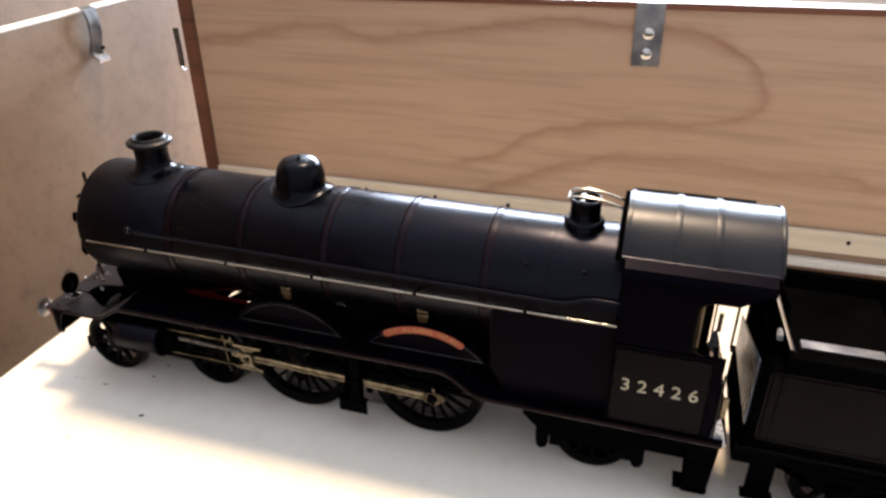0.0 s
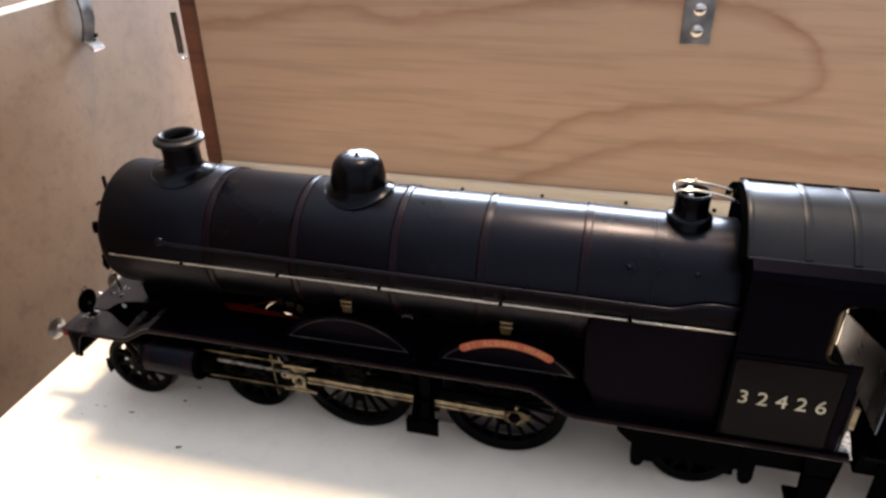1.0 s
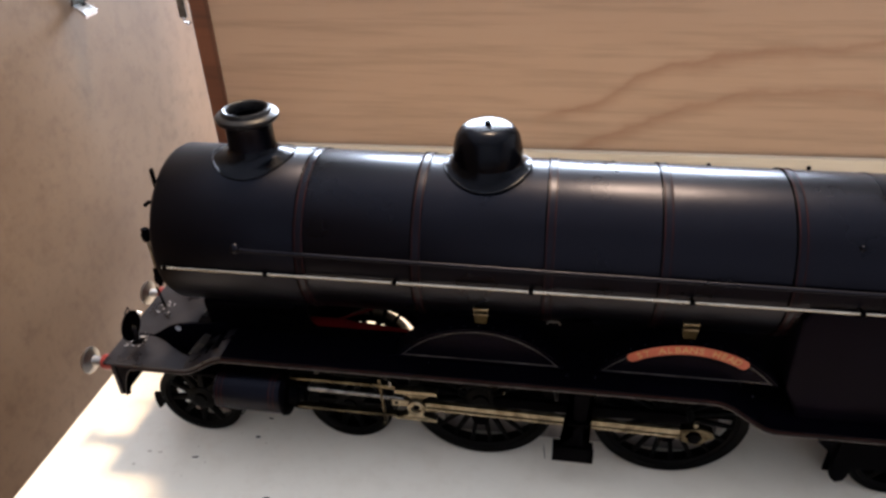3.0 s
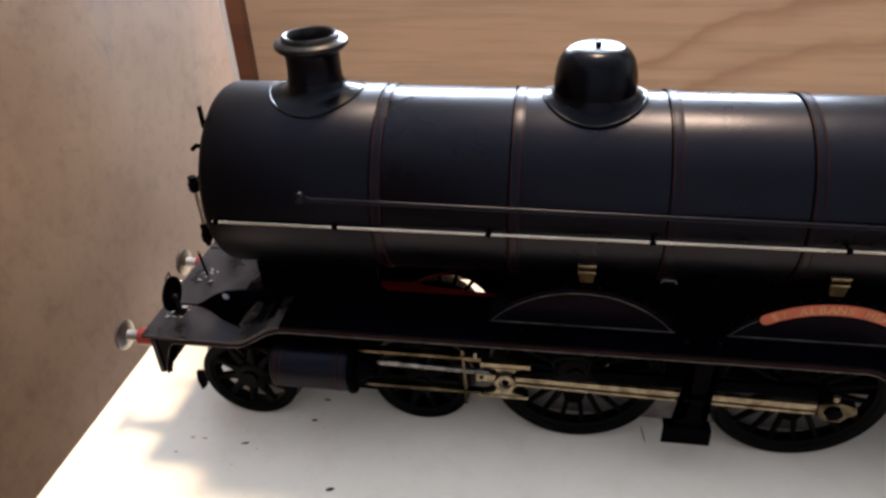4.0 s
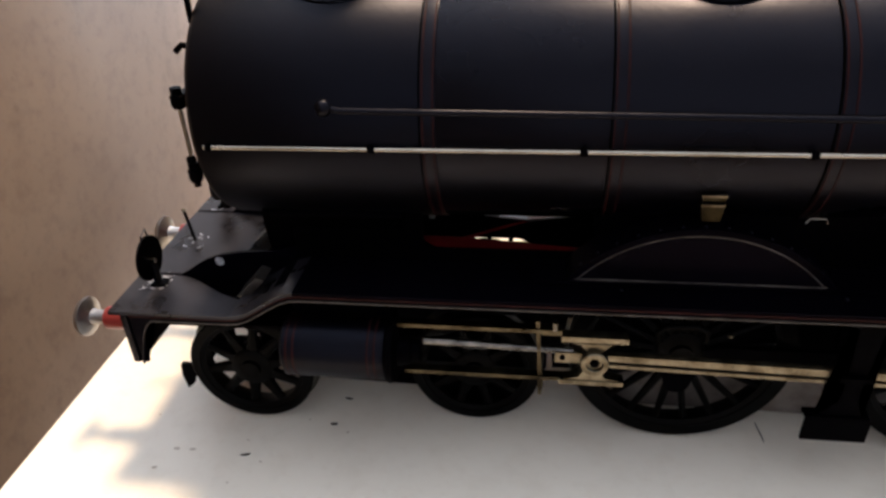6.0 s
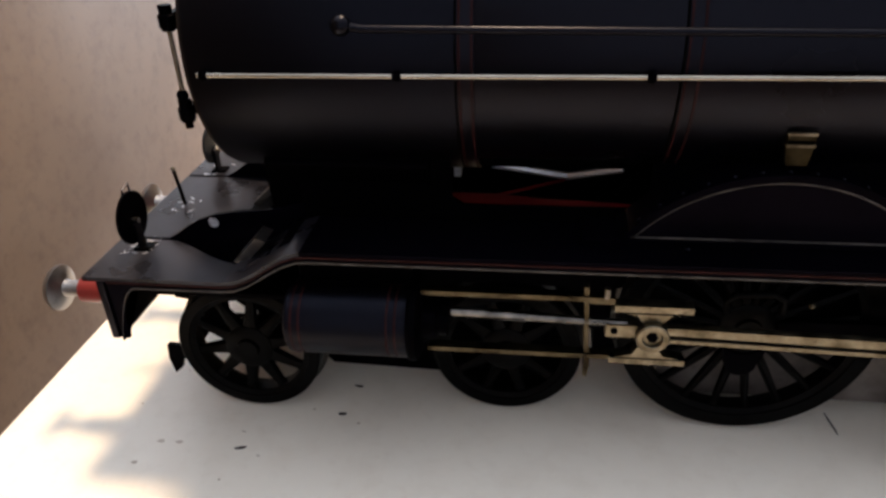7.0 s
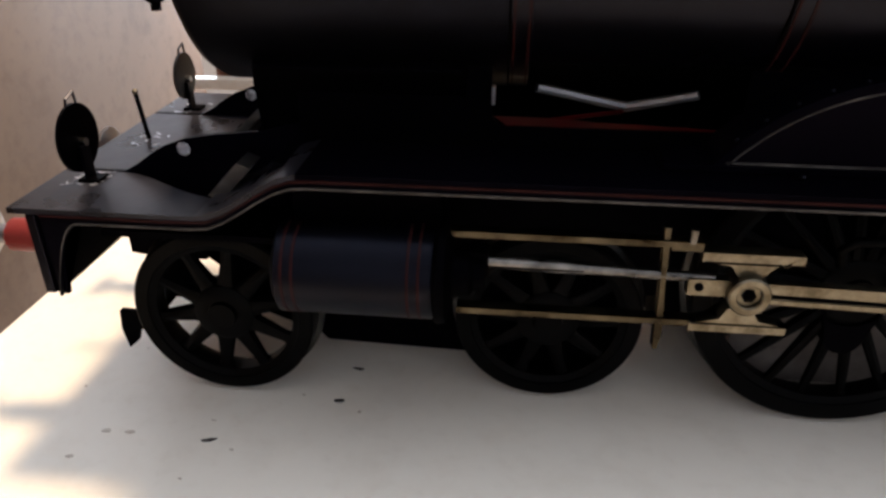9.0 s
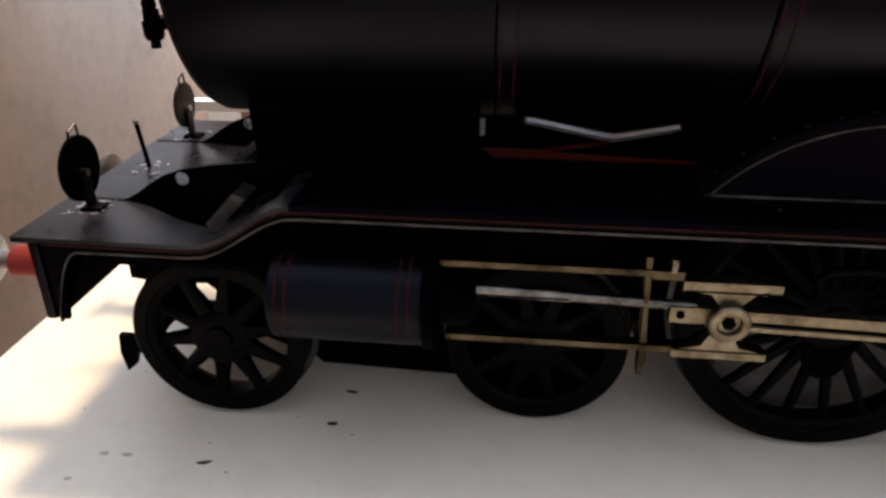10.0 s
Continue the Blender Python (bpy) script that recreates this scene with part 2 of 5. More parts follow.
HARDBOARD = mottled("tan_hardboard", (0.166, 0.106, 0.063), (0.100, 0.056, 0.030), (0.228, 0.156, 0.098), 0.62, 330.0, 16.0)
WHITE_BOARD = mottled("cream_white_gloss_paint", (0.82, 0.78, 0.69), (0.74, 0.69, 0.60), (0.85, 0.815, 0.735), 0.25, 500.0, 14.0, 0.06)
PALE_EDGE = mottled("pale_cream_edge", (0.80, 0.74, 0.64), (0.62, 0.52, 0.40), (0.86, 0.82, 0.74), 0.6, 900.0, 60.0)
PLASTER = mottled("pale_room_paint", (0.42, 0.405, 0.39), (0.36, 0.345, 0.33), (0.46, 0.445, 0.43), 0.85, 200.0, 3.0)
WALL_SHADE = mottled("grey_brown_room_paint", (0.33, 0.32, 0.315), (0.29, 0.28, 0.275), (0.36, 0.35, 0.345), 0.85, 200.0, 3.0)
CEILING = mottled("white_ceiling", (0.80, 0.79, 0.77), (0.74, 0.73, 0.71), (0.84, 0.83, 0.81), 0.9, 200.0, 3.0)
CARPET = mottled("brown_carpet", (0.20, 0.13, 0.08), (0.12, 0.08, 0.05), (0.25, 0.17, 0.11), 0.95, 600.0, 5.0, 0.5)
TABLE = mottled("brown_table_wood", (0.20, 0.11, 0.06), (0.12, 0.06, 0.03), (0.26, 0.15, 0.08), 0.5, 300.0, 10.0)
FAINT = painted("faint_brown_spot", (0.44, 0.385, 0.32), (0.58, 0.525, 0.455), 0.5, 0.7, patch=900)
SPECK = painted("dark_paint_fleck", (0.02, 0.018, 0.016), (0.05, 0.04, 0.035), 0.6, 0.8)
COAL = painted("coal_black", (0.008, 0.008, 0.009), (0.02, 0.02, 0.022), 0.3, 0.6, patch=400, relief=0.5)

# ---- building helpers: all sizes below are in centimetres ----
CM = 0.01


def part(name, bm, mat, parent=None, label="", smooth=True, bevel=0.0, mats=()):
    """Links a bmesh (in centimetres) as one mesh object under parent."""
    if bevel:
        edges = [e for e in bm.edges if len(e.link_faces) == 2 and e.calc_face_angle(0) > 0.6]
        bmesh.ops.bevel(bm, geom=edges, offset=bevel, segments=2, affect="EDGES", profile=0.6, clamp_overlap=True)
    bmesh.ops.scale(bm, vec=(CM, CM, CM), verts=bm.verts)
    bmesh.ops.recalc_face_normals(bm, faces=bm.faces)
    for e in bm.edges:
        e.smooth = not (len(e.link_faces) != 2 or e.calc_face_angle(0) > 0.65)
    for f in bm.faces:
        f.smooth = smooth
    me = bpy.data.meshes.new(name)
    bm.to_mesh(me)
    bm.free()
    for m in (mat, *mats):
        me.materials.append(m)
    ob = new(name, me)
    if parent:
        hang(ob, parent)
    if label:
        tagged(ob, label)
    return ob


def hang(ob, parent):
    ob.parent = parent
    place = Matrix.Identity(4)
    up = parent
    chain = []
    while up:
        chain.append(up)
        up = up.parent
    for o in reversed(chain):
        place = place @ o.matrix_parent_inverse @ o.matrix_basis
    ob.matrix_parent_inverse = place.inverted()
    return ob


def share(name, me, parent, m, label=""):
    """A further object on a mesh that is there already, at the pose m (centimetres)."""
    ob = new(name, me)
    hang(ob, parent)
    t = m.copy()
    t.translation = t.translation * CM
    ob.matrix_basis = t
    if label:
        tagged(ob, label)
    return ob


def root(name, x, y, z, label, category, group=""):
    ob = new(name)
    ob.empty_display_size = 0.01
    ob.location = (x * CM, y * CM, z * CM)
    ob.matrix_basis = Matrix.Translation((x * CM, y * CM, z * CM))
    return tagged(ob, label, category, group)


def box(bm, x0, x1, y0, y1, z0, z1):
    vs = [bm.verts.new(p) for p in ((x0, y0, z0), (x1, y0, z0), (x1, y1, z0), (x0, y1, z0), (x0, y0, z1), (x1, y0, z1), (x1, y1, z1), (x0, y1, z1))]
    for f in ((3, 2, 1, 0), (4, 5, 6, 7), (0, 1, 5, 4), (1, 2, 6, 5), (2, 3, 7, 6), (3, 0, 4, 7)):
        bm.faces.new([vs[i] for i in f])
    return bm


def boxed(x0, x1, y0, y1, z0, z1):
    return box(bmesh.new(), x0, x1, y0, y1, z0, z1)


def prism(bm, outline, lo, hi, axis="y"):
    """A closed outline pushed from lo to hi: (x, z) along y, (x, y) along z or (y, z) along x."""
    def at(p, h):
        return {"y": (p[0], h, p[1]), "z": (p[0], p[1], h), "x": (h, p[0], p[1])}[axis]
    a, b = [bm.verts.new(at(p, lo)) for p in outline], [bm.verts.new(at(p, hi)) for p in outline]
    n = len(outline)
    for i in range(n):
        bm.faces.new((a[i], a[(i + 1) % n], b[(i + 1) % n], b[i]))
    bmesh.ops.triangulate(bm, faces=[bm.faces.new(a[::-1]), bm.faces.new(b)], ngon_method="EAR_CLIP")
    return bm


def strip(bm, upper, lower, lo, hi):
    """A bent sheet between two equally long polylines in x, z, from y = lo to y = hi."""
    rows = [[bm.verts.new((x, y, z)) for x, z in line] for line, y in ((upper, lo), (upper, hi), (lower, hi), (lower, lo))]
    n = len(upper)
    for k in range(4):
        p, q = rows[k], rows[(k + 1) % 4]
        for i in range(n - 1):
            bm.faces.new((p[i], p[i + 1], q[i + 1], q[i]))
    for i in (0, n - 1):
        bm.faces.new([r[i] for r in rows])
    return bm


def turned(bm, profile, origin, axis="z", seg=48, caps=True):
    """A lathe form: profile of (radius, height) about an axis through origin."""
    rings = []
    for r, h in profile:
        ring = []
        for i in range(seg):
            a = 2 * math.pi * i / seg
            u, v = r * math.cos(a), r * math.sin(a)
            p = {"z": (u, v, h), "x": (h, u, v), "y": (u, h, v)}[axis]
            ring.append(bm.verts.new([o + c for o, c in zip(origin, p)]))
        rings.append(ring)
    for a, b in zip(rings, rings[1:]):
        for i in range(seg):
            bm.faces.new((a[i], a[(i + 1) % seg], b[(i + 1) % seg], b[i]))
    shut = profile[0] != profile[-1]
    for ring, (r, _) in ((rings[0], profile[0]), (rings[-1], profile[-1])):
        if r > 1e-4 and shut and caps:
            bm.faces.new(ring)
    bmesh.ops.remove_doubles(bm, verts=bm.verts, dist=1e-5)
    return bm


def rod(bm, points, radius, seg=10):
    """A round wire through points."""
    pts = [Vector(p) for p in points]
    rings, side = [], None
    for i, p in enumerate(pts):
        way = (pts[min(i + 1, len(pts) - 1)] - pts[max(i - 1, 0)]).normalized()
        if side is None:
            side = way.orthogonal().normalized()
        side = (side - way * side.dot(way)).normalized()
        up = way.cross(side)
        rings.append([bm.verts.new(p + radius * (math.cos(2 * math.pi * k / seg) * side + math.sin(2 * math.pi * k / seg) * up)) for k in range(seg)])
    for a, b in zip(rings, rings[1:]):
        for k in range(seg):
            bm.faces.new((a[k], a[(k + 1) % seg], b[(k + 1) % seg], b[k]))
    bm.faces.new(rings[0][::-1])
    bm.faces.new(rings[-1])
    return bm


def ball(bm, centre, radius, squash=1.0):
    n = bmesh.ops.create_icosphere(bm, subdivisions=2, radius=radius)["verts"]
    for v in n:
        v.co = Vector((v.co.x, v.co.y, v.co.z * squash)) + Vector(centre)
    return bm


def arc(cx, cz, r, a0, a1, n):
    return [(cx + r * math.cos(radians(a0 + (a1 - a0) * i / n)), cz + r * math.sin(radians(a0 + (a1 - a0) * i / n))) for i in range(n + 1)]


def rounded(x0, x1, z0, z1, r, n=5):
    out = []
    for cx, cz, a in ((x1 - r, z1 - r, 0), (x0 + r, z1 - r, 90), (x0 + r, z0 + r, 180), (x1 - r, z0 + r, 270)):
        out += arc(cx, cz, r, a, a + 90, n)
    return out


def letter(char, size, mat, parent, m, name="letter", depth=0.012):
    """One raised character, its middle at the pose m (centimetres), reading along x and up along z."""
    cu = bpy.data.curves.new("glyph", "FONT")
    cu.body, cu.size, cu.extrude, cu.align_x, cu.align_y = char, size * CM, depth * CM, "CENTER", "CENTER"
    cu.resolution_u = 3
    ob = new("glyph", cu)
    me = bpy.data.meshes.new_from_object(ob.evaluated_get(bpy.context.evaluated_depsgraph_get()))
    bpy.data.objects.remove(ob)
    me.materials.append(mat)
    t = m.copy()
    t.translation = t.translation * CM
    me.transform(t @ Matrix.Rotation(radians(90), 4, "X"))
    made = new(name, me)
    hang(made, parent)
    return made

# ---- the unseen room that closes the place and bounces light ----
def room():
    t = 8.0
    x0, x1, y0, y1, z0, z1 = -170, 190, -170, 170, -75, 170
    tagged(part("floor", boxed(x0, x1, y0, y1, z0 - t, z0), CARPET), "brown carpeted room floor", kind="structure")
    tagged(part("ceiling", boxed(x0, x1, y0, y1, z1, z1 + t), CEILING), "plain white ceiling", kind="structure")
    tagged(part("wall_west", boxed(x0 - t, x0, y0, y1, z0, z1), PLASTER), "plain pale painted wall", kind="structure")
    tagged(part("wall_east", boxed(x1, x1 + t, y0, y1, z0, z1), PLASTER), "plain pale painted wall", kind="structure")
    # unseen wall, made darker to dim what the boiler reflects
    tagged(part("wall_south", boxed(x0, x1, y0 - t, y0, z0, z1), WALL_SHADE), "plain grey painted wall", kind="structure")
    bm = bmesh.new()
    wx0, wx1, wz0, wz1 = -60, 60, 14, 78
    box(bm, x0, wx0, y1, y1 + t, z0, z1)
    box(bm, wx1, x1, y1, y1 + t, z0, z1)
    box(bm, wx0, wx1, y1, y1 + t, z0, wz0)
    box(bm, wx0, wx1, y1, y1 + t, wz1, z1)
    tagged(part("wall_north", bm, PLASTER), "pale painted wall with a window opening", kind="structure")


room()

# ---- the case: base board, back panel, side panel ----
BASE_H = 14.0
tagged(part("table_top", boxed(-60, 90, -55, 45, -BASE_H - 3, -BASE_H), TABLE, smooth=False, bevel=0.2), "brown wooden table under the case", kind="structure")
tagged(part("table_base", boxed(-50, 80, -45, 38, -75, -BASE_H - 3), TABLE, smooth=False), "brown wooden table underframe", kind="structure")


def base_board():
    ob = root("wooden_case", 20, 0, -BASE_H, "cream-white painted wooden case base with specks and scuffs", "case base")
    bm = bmesh.new()
    outline = [(-1.95, 15.6), (-2.04, -9.2), (70, -9.2), (70, 12.4)]
    prism(bm, outline, -1.2, 0.0, "z")
    part("board", bm, WHITE_BOARD, ob, smooth=False, bevel=0.07)
    bm = prism(bmesh.new(), [(-1.6, 15.3), (-1.7, -8.8), (69.5, -8.8), (69.5, 12.1)], -BASE_H, -1.2, "z")
    part("carcass", bm, TABLE, ob, "brown wooden carcass", smooth=False)
    return ob


base_board()


def fleck(x, y, long, wide, turn, seed, mat):
    """A thin flake of dark paint lying on the board."""
    rnd = random.Random(seed)
    pts = []
    for i in range(9):
        a = 2 * math.pi * i / 9
        k = rnd.uniform(0.6, 1.15)
        u, v = k * long / 2 * math.cos(a), k * wide / 2 * math.sin(a)
        c, s = math.cos(radians(turn)), math.sin(radians(turn))
        pts.append((x + c * u - s * v, y + s * u + c * v))
    bm = prism(bmesh.new(), pts, 0.0, 0.012, "z")
    ob = part("paint_fleck", bm, mat, smooth=False)
    return tagged(ob, "tiny dark paint fleck on the white board" if mat is SPECK else "faint brown spot on the white board", "fleck", "flecks on the board")


FLECKS = [(4.75, -3.83, .22, .12, 15), (2.26, -2.74, .25, .06, 12), (3.75, -1.80, .14, .09, 0), (3.88, -1.06, .22, .06, -5),
          (4.08, -2.0, .07, .04, 30), (0.86, -2.71, .12, .07, 10), (1.17, -2.70, .15, .06, 0), (0.64, -3.20, .13, .06, 15),
          (3.0, -5.52, .22, .12, 35), (2.18, -2.37, .09, .022, -15), (11.94, -1.32, .55, .03, -84), (2.17, -3.42, .05, .03, 0),
          (3.23, -1.73, .06, .03, 0), (0.09, -1.86, .05, .04, 0), (0.55, -0.9, .05, .03, 0), (2.61, -2.88, .06, .03, 0)]
for n, f in enumerate(FLECKS):
    fleck(*f, n, SPECK if n in (0, 1, 2, 3, 10) else FAINT)


def back_panel():
    """The open lid behind the engine: veneered ply in a dark edge, with a pale batten along its foot."""
    ob = root("lid_of_case", 18, 13.6, 0, "open plywood case lid standing behind the engine, reddish edge", "case lid")
    turn = Matrix.Translation((20.4, 14.45, 0.48)) @ Matrix.Rotation(radians(-0.6), 4, "Y") @ Matrix.Translation((-20.4, -13.3, 0))

    def lean(z):
        return -4.33 + 0.012 * z

    def piece(name, bm, mat, parent, label="", **more):
        bmesh.ops.transform(bm, matrix=turn, verts=bm.verts)
        return part(name, bm, mat, parent, label, **more)

    bm = prism(bmesh.new(), [(lean(-1.2) + 0.74, -1.6), (62, -1.6), (62, 11.3), (lean(11.3) + 0.74, 11.3)], 13.30, 13.75)
    piece("sheet", bm, PLY, ob, smooth=False)
    bm = prism(bmesh.new(), [(lean(0.1), 0.11), (lean(0.1) + 0.70, 0.11), (lean(11.6) + 0.72, 11.6), (lean(11.6), 11.6)], 13.22, 14.4)
    piece("edge_strip", bm, EDGE, ob, "reddish-brown hardwood edge strip", smooth=False, bevel=0.06)
    # narrow darker brown strip along the edge strip's right side
    piece("rebate", prism(bmesh.new(), [(lean(0.1) + 0.71, 0.11), (lean(0.1) + 0.86, 0.11), (lean(11.3) + 0.90, 11.29), (lean(11.3) + 0.73, 11.29)], 13.20, 13.297), DARK_EDGE, ob, "dark brown rebate strip", smooth=False)
    piece("top_edge", boxed(lean(11.6) + 0.74, 62, 13.2, 14.4, 11.3, 11.6), EDGE, ob, "dark top edge", smooth=False, bevel=0.05)
    piece("batten", boxed(lean(4) + 0.90, 62, 13.0, 13.296, 0.55, 1.58), PINE, ob, "pale planed batten", smooth=False, bevel=0.04)
    piece("lower_rail", boxed(-5.25, 62, 12.8, 13.296, -0.26, 0.1), PALE_EDGE, ob, "white painted rail", smooth=False, bevel=0.04)
    for i in range(10):
        x = 2.1 + 4.06 * i
        bm = turned(bmesh.new(), [(0.0, -0.02), (0.085, -0.02), (0.095, 0.03), (0.095, 0.10)], (x, 12.94, 1.17), "y", 12)
        piece("nail", bm, DARK, ob, "dark nail head")
    # side hinge leaf at the dark edge
    piece("corner_plate", boxed(-4.66, -4.33, 13.0, 13.12, 7.45, 9.5), PEWTER, ob, "dull metal corner plate", smooth=False, bevel=0.03)
    piece("hook", rod(bmesh.new(), [(-4.55, 13.1, 7.62), (-4.48, 13.0, 7.30), (-4.36, 13.0, 7.18), (-4.22, 13.1, 7.28)], 0.06, 8), STEEL, ob, "small bright hook")
    strap = piece("strap_hinge", boxed(19.78, 21.02, 13.17, 13.296, 8.78, 11.6), ZINC, ob, "grey metal strap hinge leaf", smooth=False, bevel=0.03)
    for z in (9.37, 10.26):
        bm = turned(bmesh.new(), [(0.0, -0.10), (0.16, -0.09), (0.25, -0.03), (0.26, 0.02)], (20.41, 13.165, z), "y", 24)
        box(bm, 20.41 - 0.24, 20.41 + 0.24, 13.045, 13.09, z - 0.03, z + 0.03)
        piece("screw", bm, STEEL, strap, "bright slotted screw")
    return ob


back_panel()


def side_panel():
    """The hardboard side beyond the front of the engine."""
    ob = root("side_panel", -6.3, 5, -BASE_H, "tan hardboard side panel with a pale top edge", "side panel")
    a = Vector((-6.42, -8.0))
    b = Vector((-6.80, 16.0))
    d = (b - a).normalized()
    a, b = a - 30 * d, b + 3 * d
    n = Vector((-d.y, d.x))
    pts = [tuple(a), tuple(b), tuple(b + 0.6 * n), tuple(a + 0.6 * n)]
    part("sheet", prism(bmesh.new(), pts, -BASE_H, 11.2, "z"), HARDBOARD, ob, smooth=False)
    # brightness of the lit edge is put into this pale strip
    part("top_edge", prism(bmesh.new(), [tuple(p) for p in (a - 0.02 * n, b - 0.02 * n, b + 0.62 * n, a + 0.62 * n)], 11.2, 11.3, "z"), PALE_EDGE, ob, "top edge coloured pale as if brightly lit", smooth=False)
    return ob


side_panel()


def latch():
    """A pressed steel toggle catch that hangs on the side panel."""
    ob = root("toggle_latch", -6.7, 11, 10.8, "shiny metal toggle latch hanging on the side panel", "latch")
    y0, y1 = 9.85, 10.62
    prof = [(-6.66, 11.45), (-6.36, 11.35), (-6.24, 10.8), (-6.28, 10.05), (-6.46, 9.45), (-6.54, 9.2)]
    back = [(x - 0.10, z - 0.02) for x, z in prof]
    part("strap", strip(bmesh.new(), prof, back, y0, y1), PEWTER, ob, "dull grey pressed steel strap")
    lip = [(-6.54, 9.2), (-6.36, 9.1), (-6.14, 8.92), (-6.11, 8.84)]
    part("lip", strip(bmesh.new(), lip, [(x - 0.05, z - 0.09) for x, z in lip], y0, y1), STEEL, ob, "bright bent tab")
    part("pin", rod(bmesh.new(), [(-6.49, y1 - 0.05, 9.33), (-6.49, y1 + 0.10, 9.33)], 0.10), DARK, ob)
    return ob


latch()

outer = root("wooden_board", -17, 5, -BASE_H, "tan wooden board standing beyond the side panel", "board")
part("sheet", boxed(-18, -17, -60, 24, -BASE_H, 32), HARDBOARD, outer, smooth=False, bevel=0.1)

# ---- the model locomotive ----
AX_Z, AX_R = 6.14, 1.98         # boiler centre line and radius
SIDE = 2.50                       # half width over the running plate
loco = root("model_locomotive", 12.5, 0, 0, "black lined model steam locomotive standing on the white board", "model train")


def plate_z(x):
    """The top of the running plate along the engine."""
    def ease(u):
        u = min(max(u, 0.0), 1.0)
        return u * u * (3 - 2 * u)
    return 3.08 + 0.56 * ease((x - 2.45) / 1.25) - 0.77 * ease((x - 15.70) / 1.5)


def xs(a, b, step):
    n = max(1, int(round((b - a) / step)))
    return [a + (b - a) * i / n for i in range(n + 1)]


def running_plate():
    for a, b, mat in ((2.45, 3.66, PLATFORM), (3.66, 24.3, FLAT)):
        line = xs(a, b, 0.2)
        for lo, hi in ((-SIDE, -1.35), (1.35, SIDE)):
            bm = strip(bmesh.new(), [(x, plate_z(x)) for x in line], [(x, plate_z(x) - 0.07) for x in line], lo, hi)
            part("running_plate", bm, mat, loco)
    for a, b in ((3.0, 5.3), (9.0, 24.3)):
        mid = xs(a, b, 0.3)
        part("deck", strip(bmesh.new(), [(x, plate_z(x) - 0.02) for x in mid], [(x, plate_z(x) - 0.09) for x in mid], -1.347, 1.347), FLAT, loco)
    # front platform with curved openings beside the frames
    for s in (-1, 1):
        inner = [(0.22, s * 1.29), (1.05, s * 1.29), (1.2, s * 1.32), (1.45, s * 1.44), (1.7, s * 1.60), (1.95, s * 1.76), (2.2, s * 1.89), (2.45, s * 1.98)]
        outer = [(2.45, s * SIDE), (0.22, s * SIDE)]
        part("front_platform", prism(bmesh.new(), inner + outer, 3.01, 3.08, "z"), PLATFORM, loco, smooth=False)
    part("front_platform", prism(bmesh.new(), [(0.22, -1.22), (2.0, -1.22), (2.0, 1.22), (0.22, 1.22)], 3.01, 3.08, "z"), PLATFORM, loco, smooth=False)
    part("sloping_plate", strip(bmesh.new(), [(2.0, 3.08), (2.2, 3.12), (2.9, 3.75)], [(2.0, 3.01), (2.2, 3.05), (2.9, 3.68)], -1.21, 1.21), DARK, loco)
    # edging below the plate, lined out
    for s in (-1, 1):
        edge = xs(0.60, 1.06, 0.05) + xs(1.2, 24.3, 0.2)
        top = [(x, plate_z(x) - 0.07) for x in edge]
        low = [(x, plate_z(x) - 0.19 - (0.98 * max(0.0, 1 - (x - 0.60) / 0.46) ** 2.2)) for x in edge]
        y = s * (SIDE - 0.035)
        val = part("valance", strip(bmesh.new(), top, low, y - 0.03, y + 0.03), FLAT, loco)
        y = s * (SIDE + 0.004)
        part("lining", strip(bmesh.new(), [(x, z + 0.040) for x, z in low], [(x, z + 0.017) for x, z in low], y - 0.012, y + 0.012), LINE_GREY, val, "thin pale grey line")
        part("lining", strip(bmesh.new(), [(x, plate_z(x) - 0.065) for x in edge], [(x, plate_z(x) - 0.095) for x in edge], y - 0.01, y + 0.01), LINE_RED, val, "thin dull red line")


running_plate()


def buffer_beam():
    outline = [(-SIDE, 3.0), (-SIDE, 1.96), (-SIDE + 0.25, 1.92), (SIDE - 0.25, 1.92), (SIDE, 1.96), (SIDE, 3.0)]
    beam = part("buffer_beam", prism(bmesh.new(), outline, 0.42, 0.54, "x"), BLACK, loco, "black front buffer beam", smooth=False, bevel=0.02)
    for s in (-1, 1):
        part("beam_gusset", prism(bmesh.new(), [(0.53, 3.0), (0.53, 1.92), (0.66, 1.92), (0.74, 2.55), (0.86, 2.85), (1.10, 3.0)], s * (SIDE - 0.10) - 0.03, s * (SIDE - 0.10) + 0.03), FLAT, loco, smooth=False)
        y, z = s * 1.63, 2.28
        b = part("buffer", turned(bmesh.new(), [(0.0, -0.10), (0.20, -0.09), (0.34, -0.04), (0.385, 0.02), (0.385, 0.06), (0.32, 0.10), (0.15, 0.16), (0.135, 0.25), (0.135, 0.72)], (-0.95, y, z), "x", 40), ZINC, loco, "polished steel buffer head")
        part("buffer_stock", turned(bmesh.new(), [(0.0, 0.0), (0.19, 0.0), (0.22, 0.03), (0.235, 0.76), (0.27, 0.84), (0.27, 0.92), (0.0, 0.92)], (-0.50, y, z), "x", 32), BUFFER_RED, b, "red buffer stock")
    hook = rod(bmesh.new(), [(0.42, 0, 2.5), (-0.05, 0, 2.5), (-0.22, 0, 2.55), (-0.30, 0, 2.68), (-0.22, 0, 2.80), (-0.12, 0, 2.76)], 0.06)
    part("coupling_hook", hook, STEEL, beam)
    ring = [(0.95 + 0.16 * math.cos(a), -1.68, 2.78 + 0.13 * math.sin(a)) for a in [i * math.pi / 8 for i in range(17)]]
    part("pipe_loop", rod(bmesh.new(), ring, 0.022, 6), GOLD, loco)


buffer_beam()


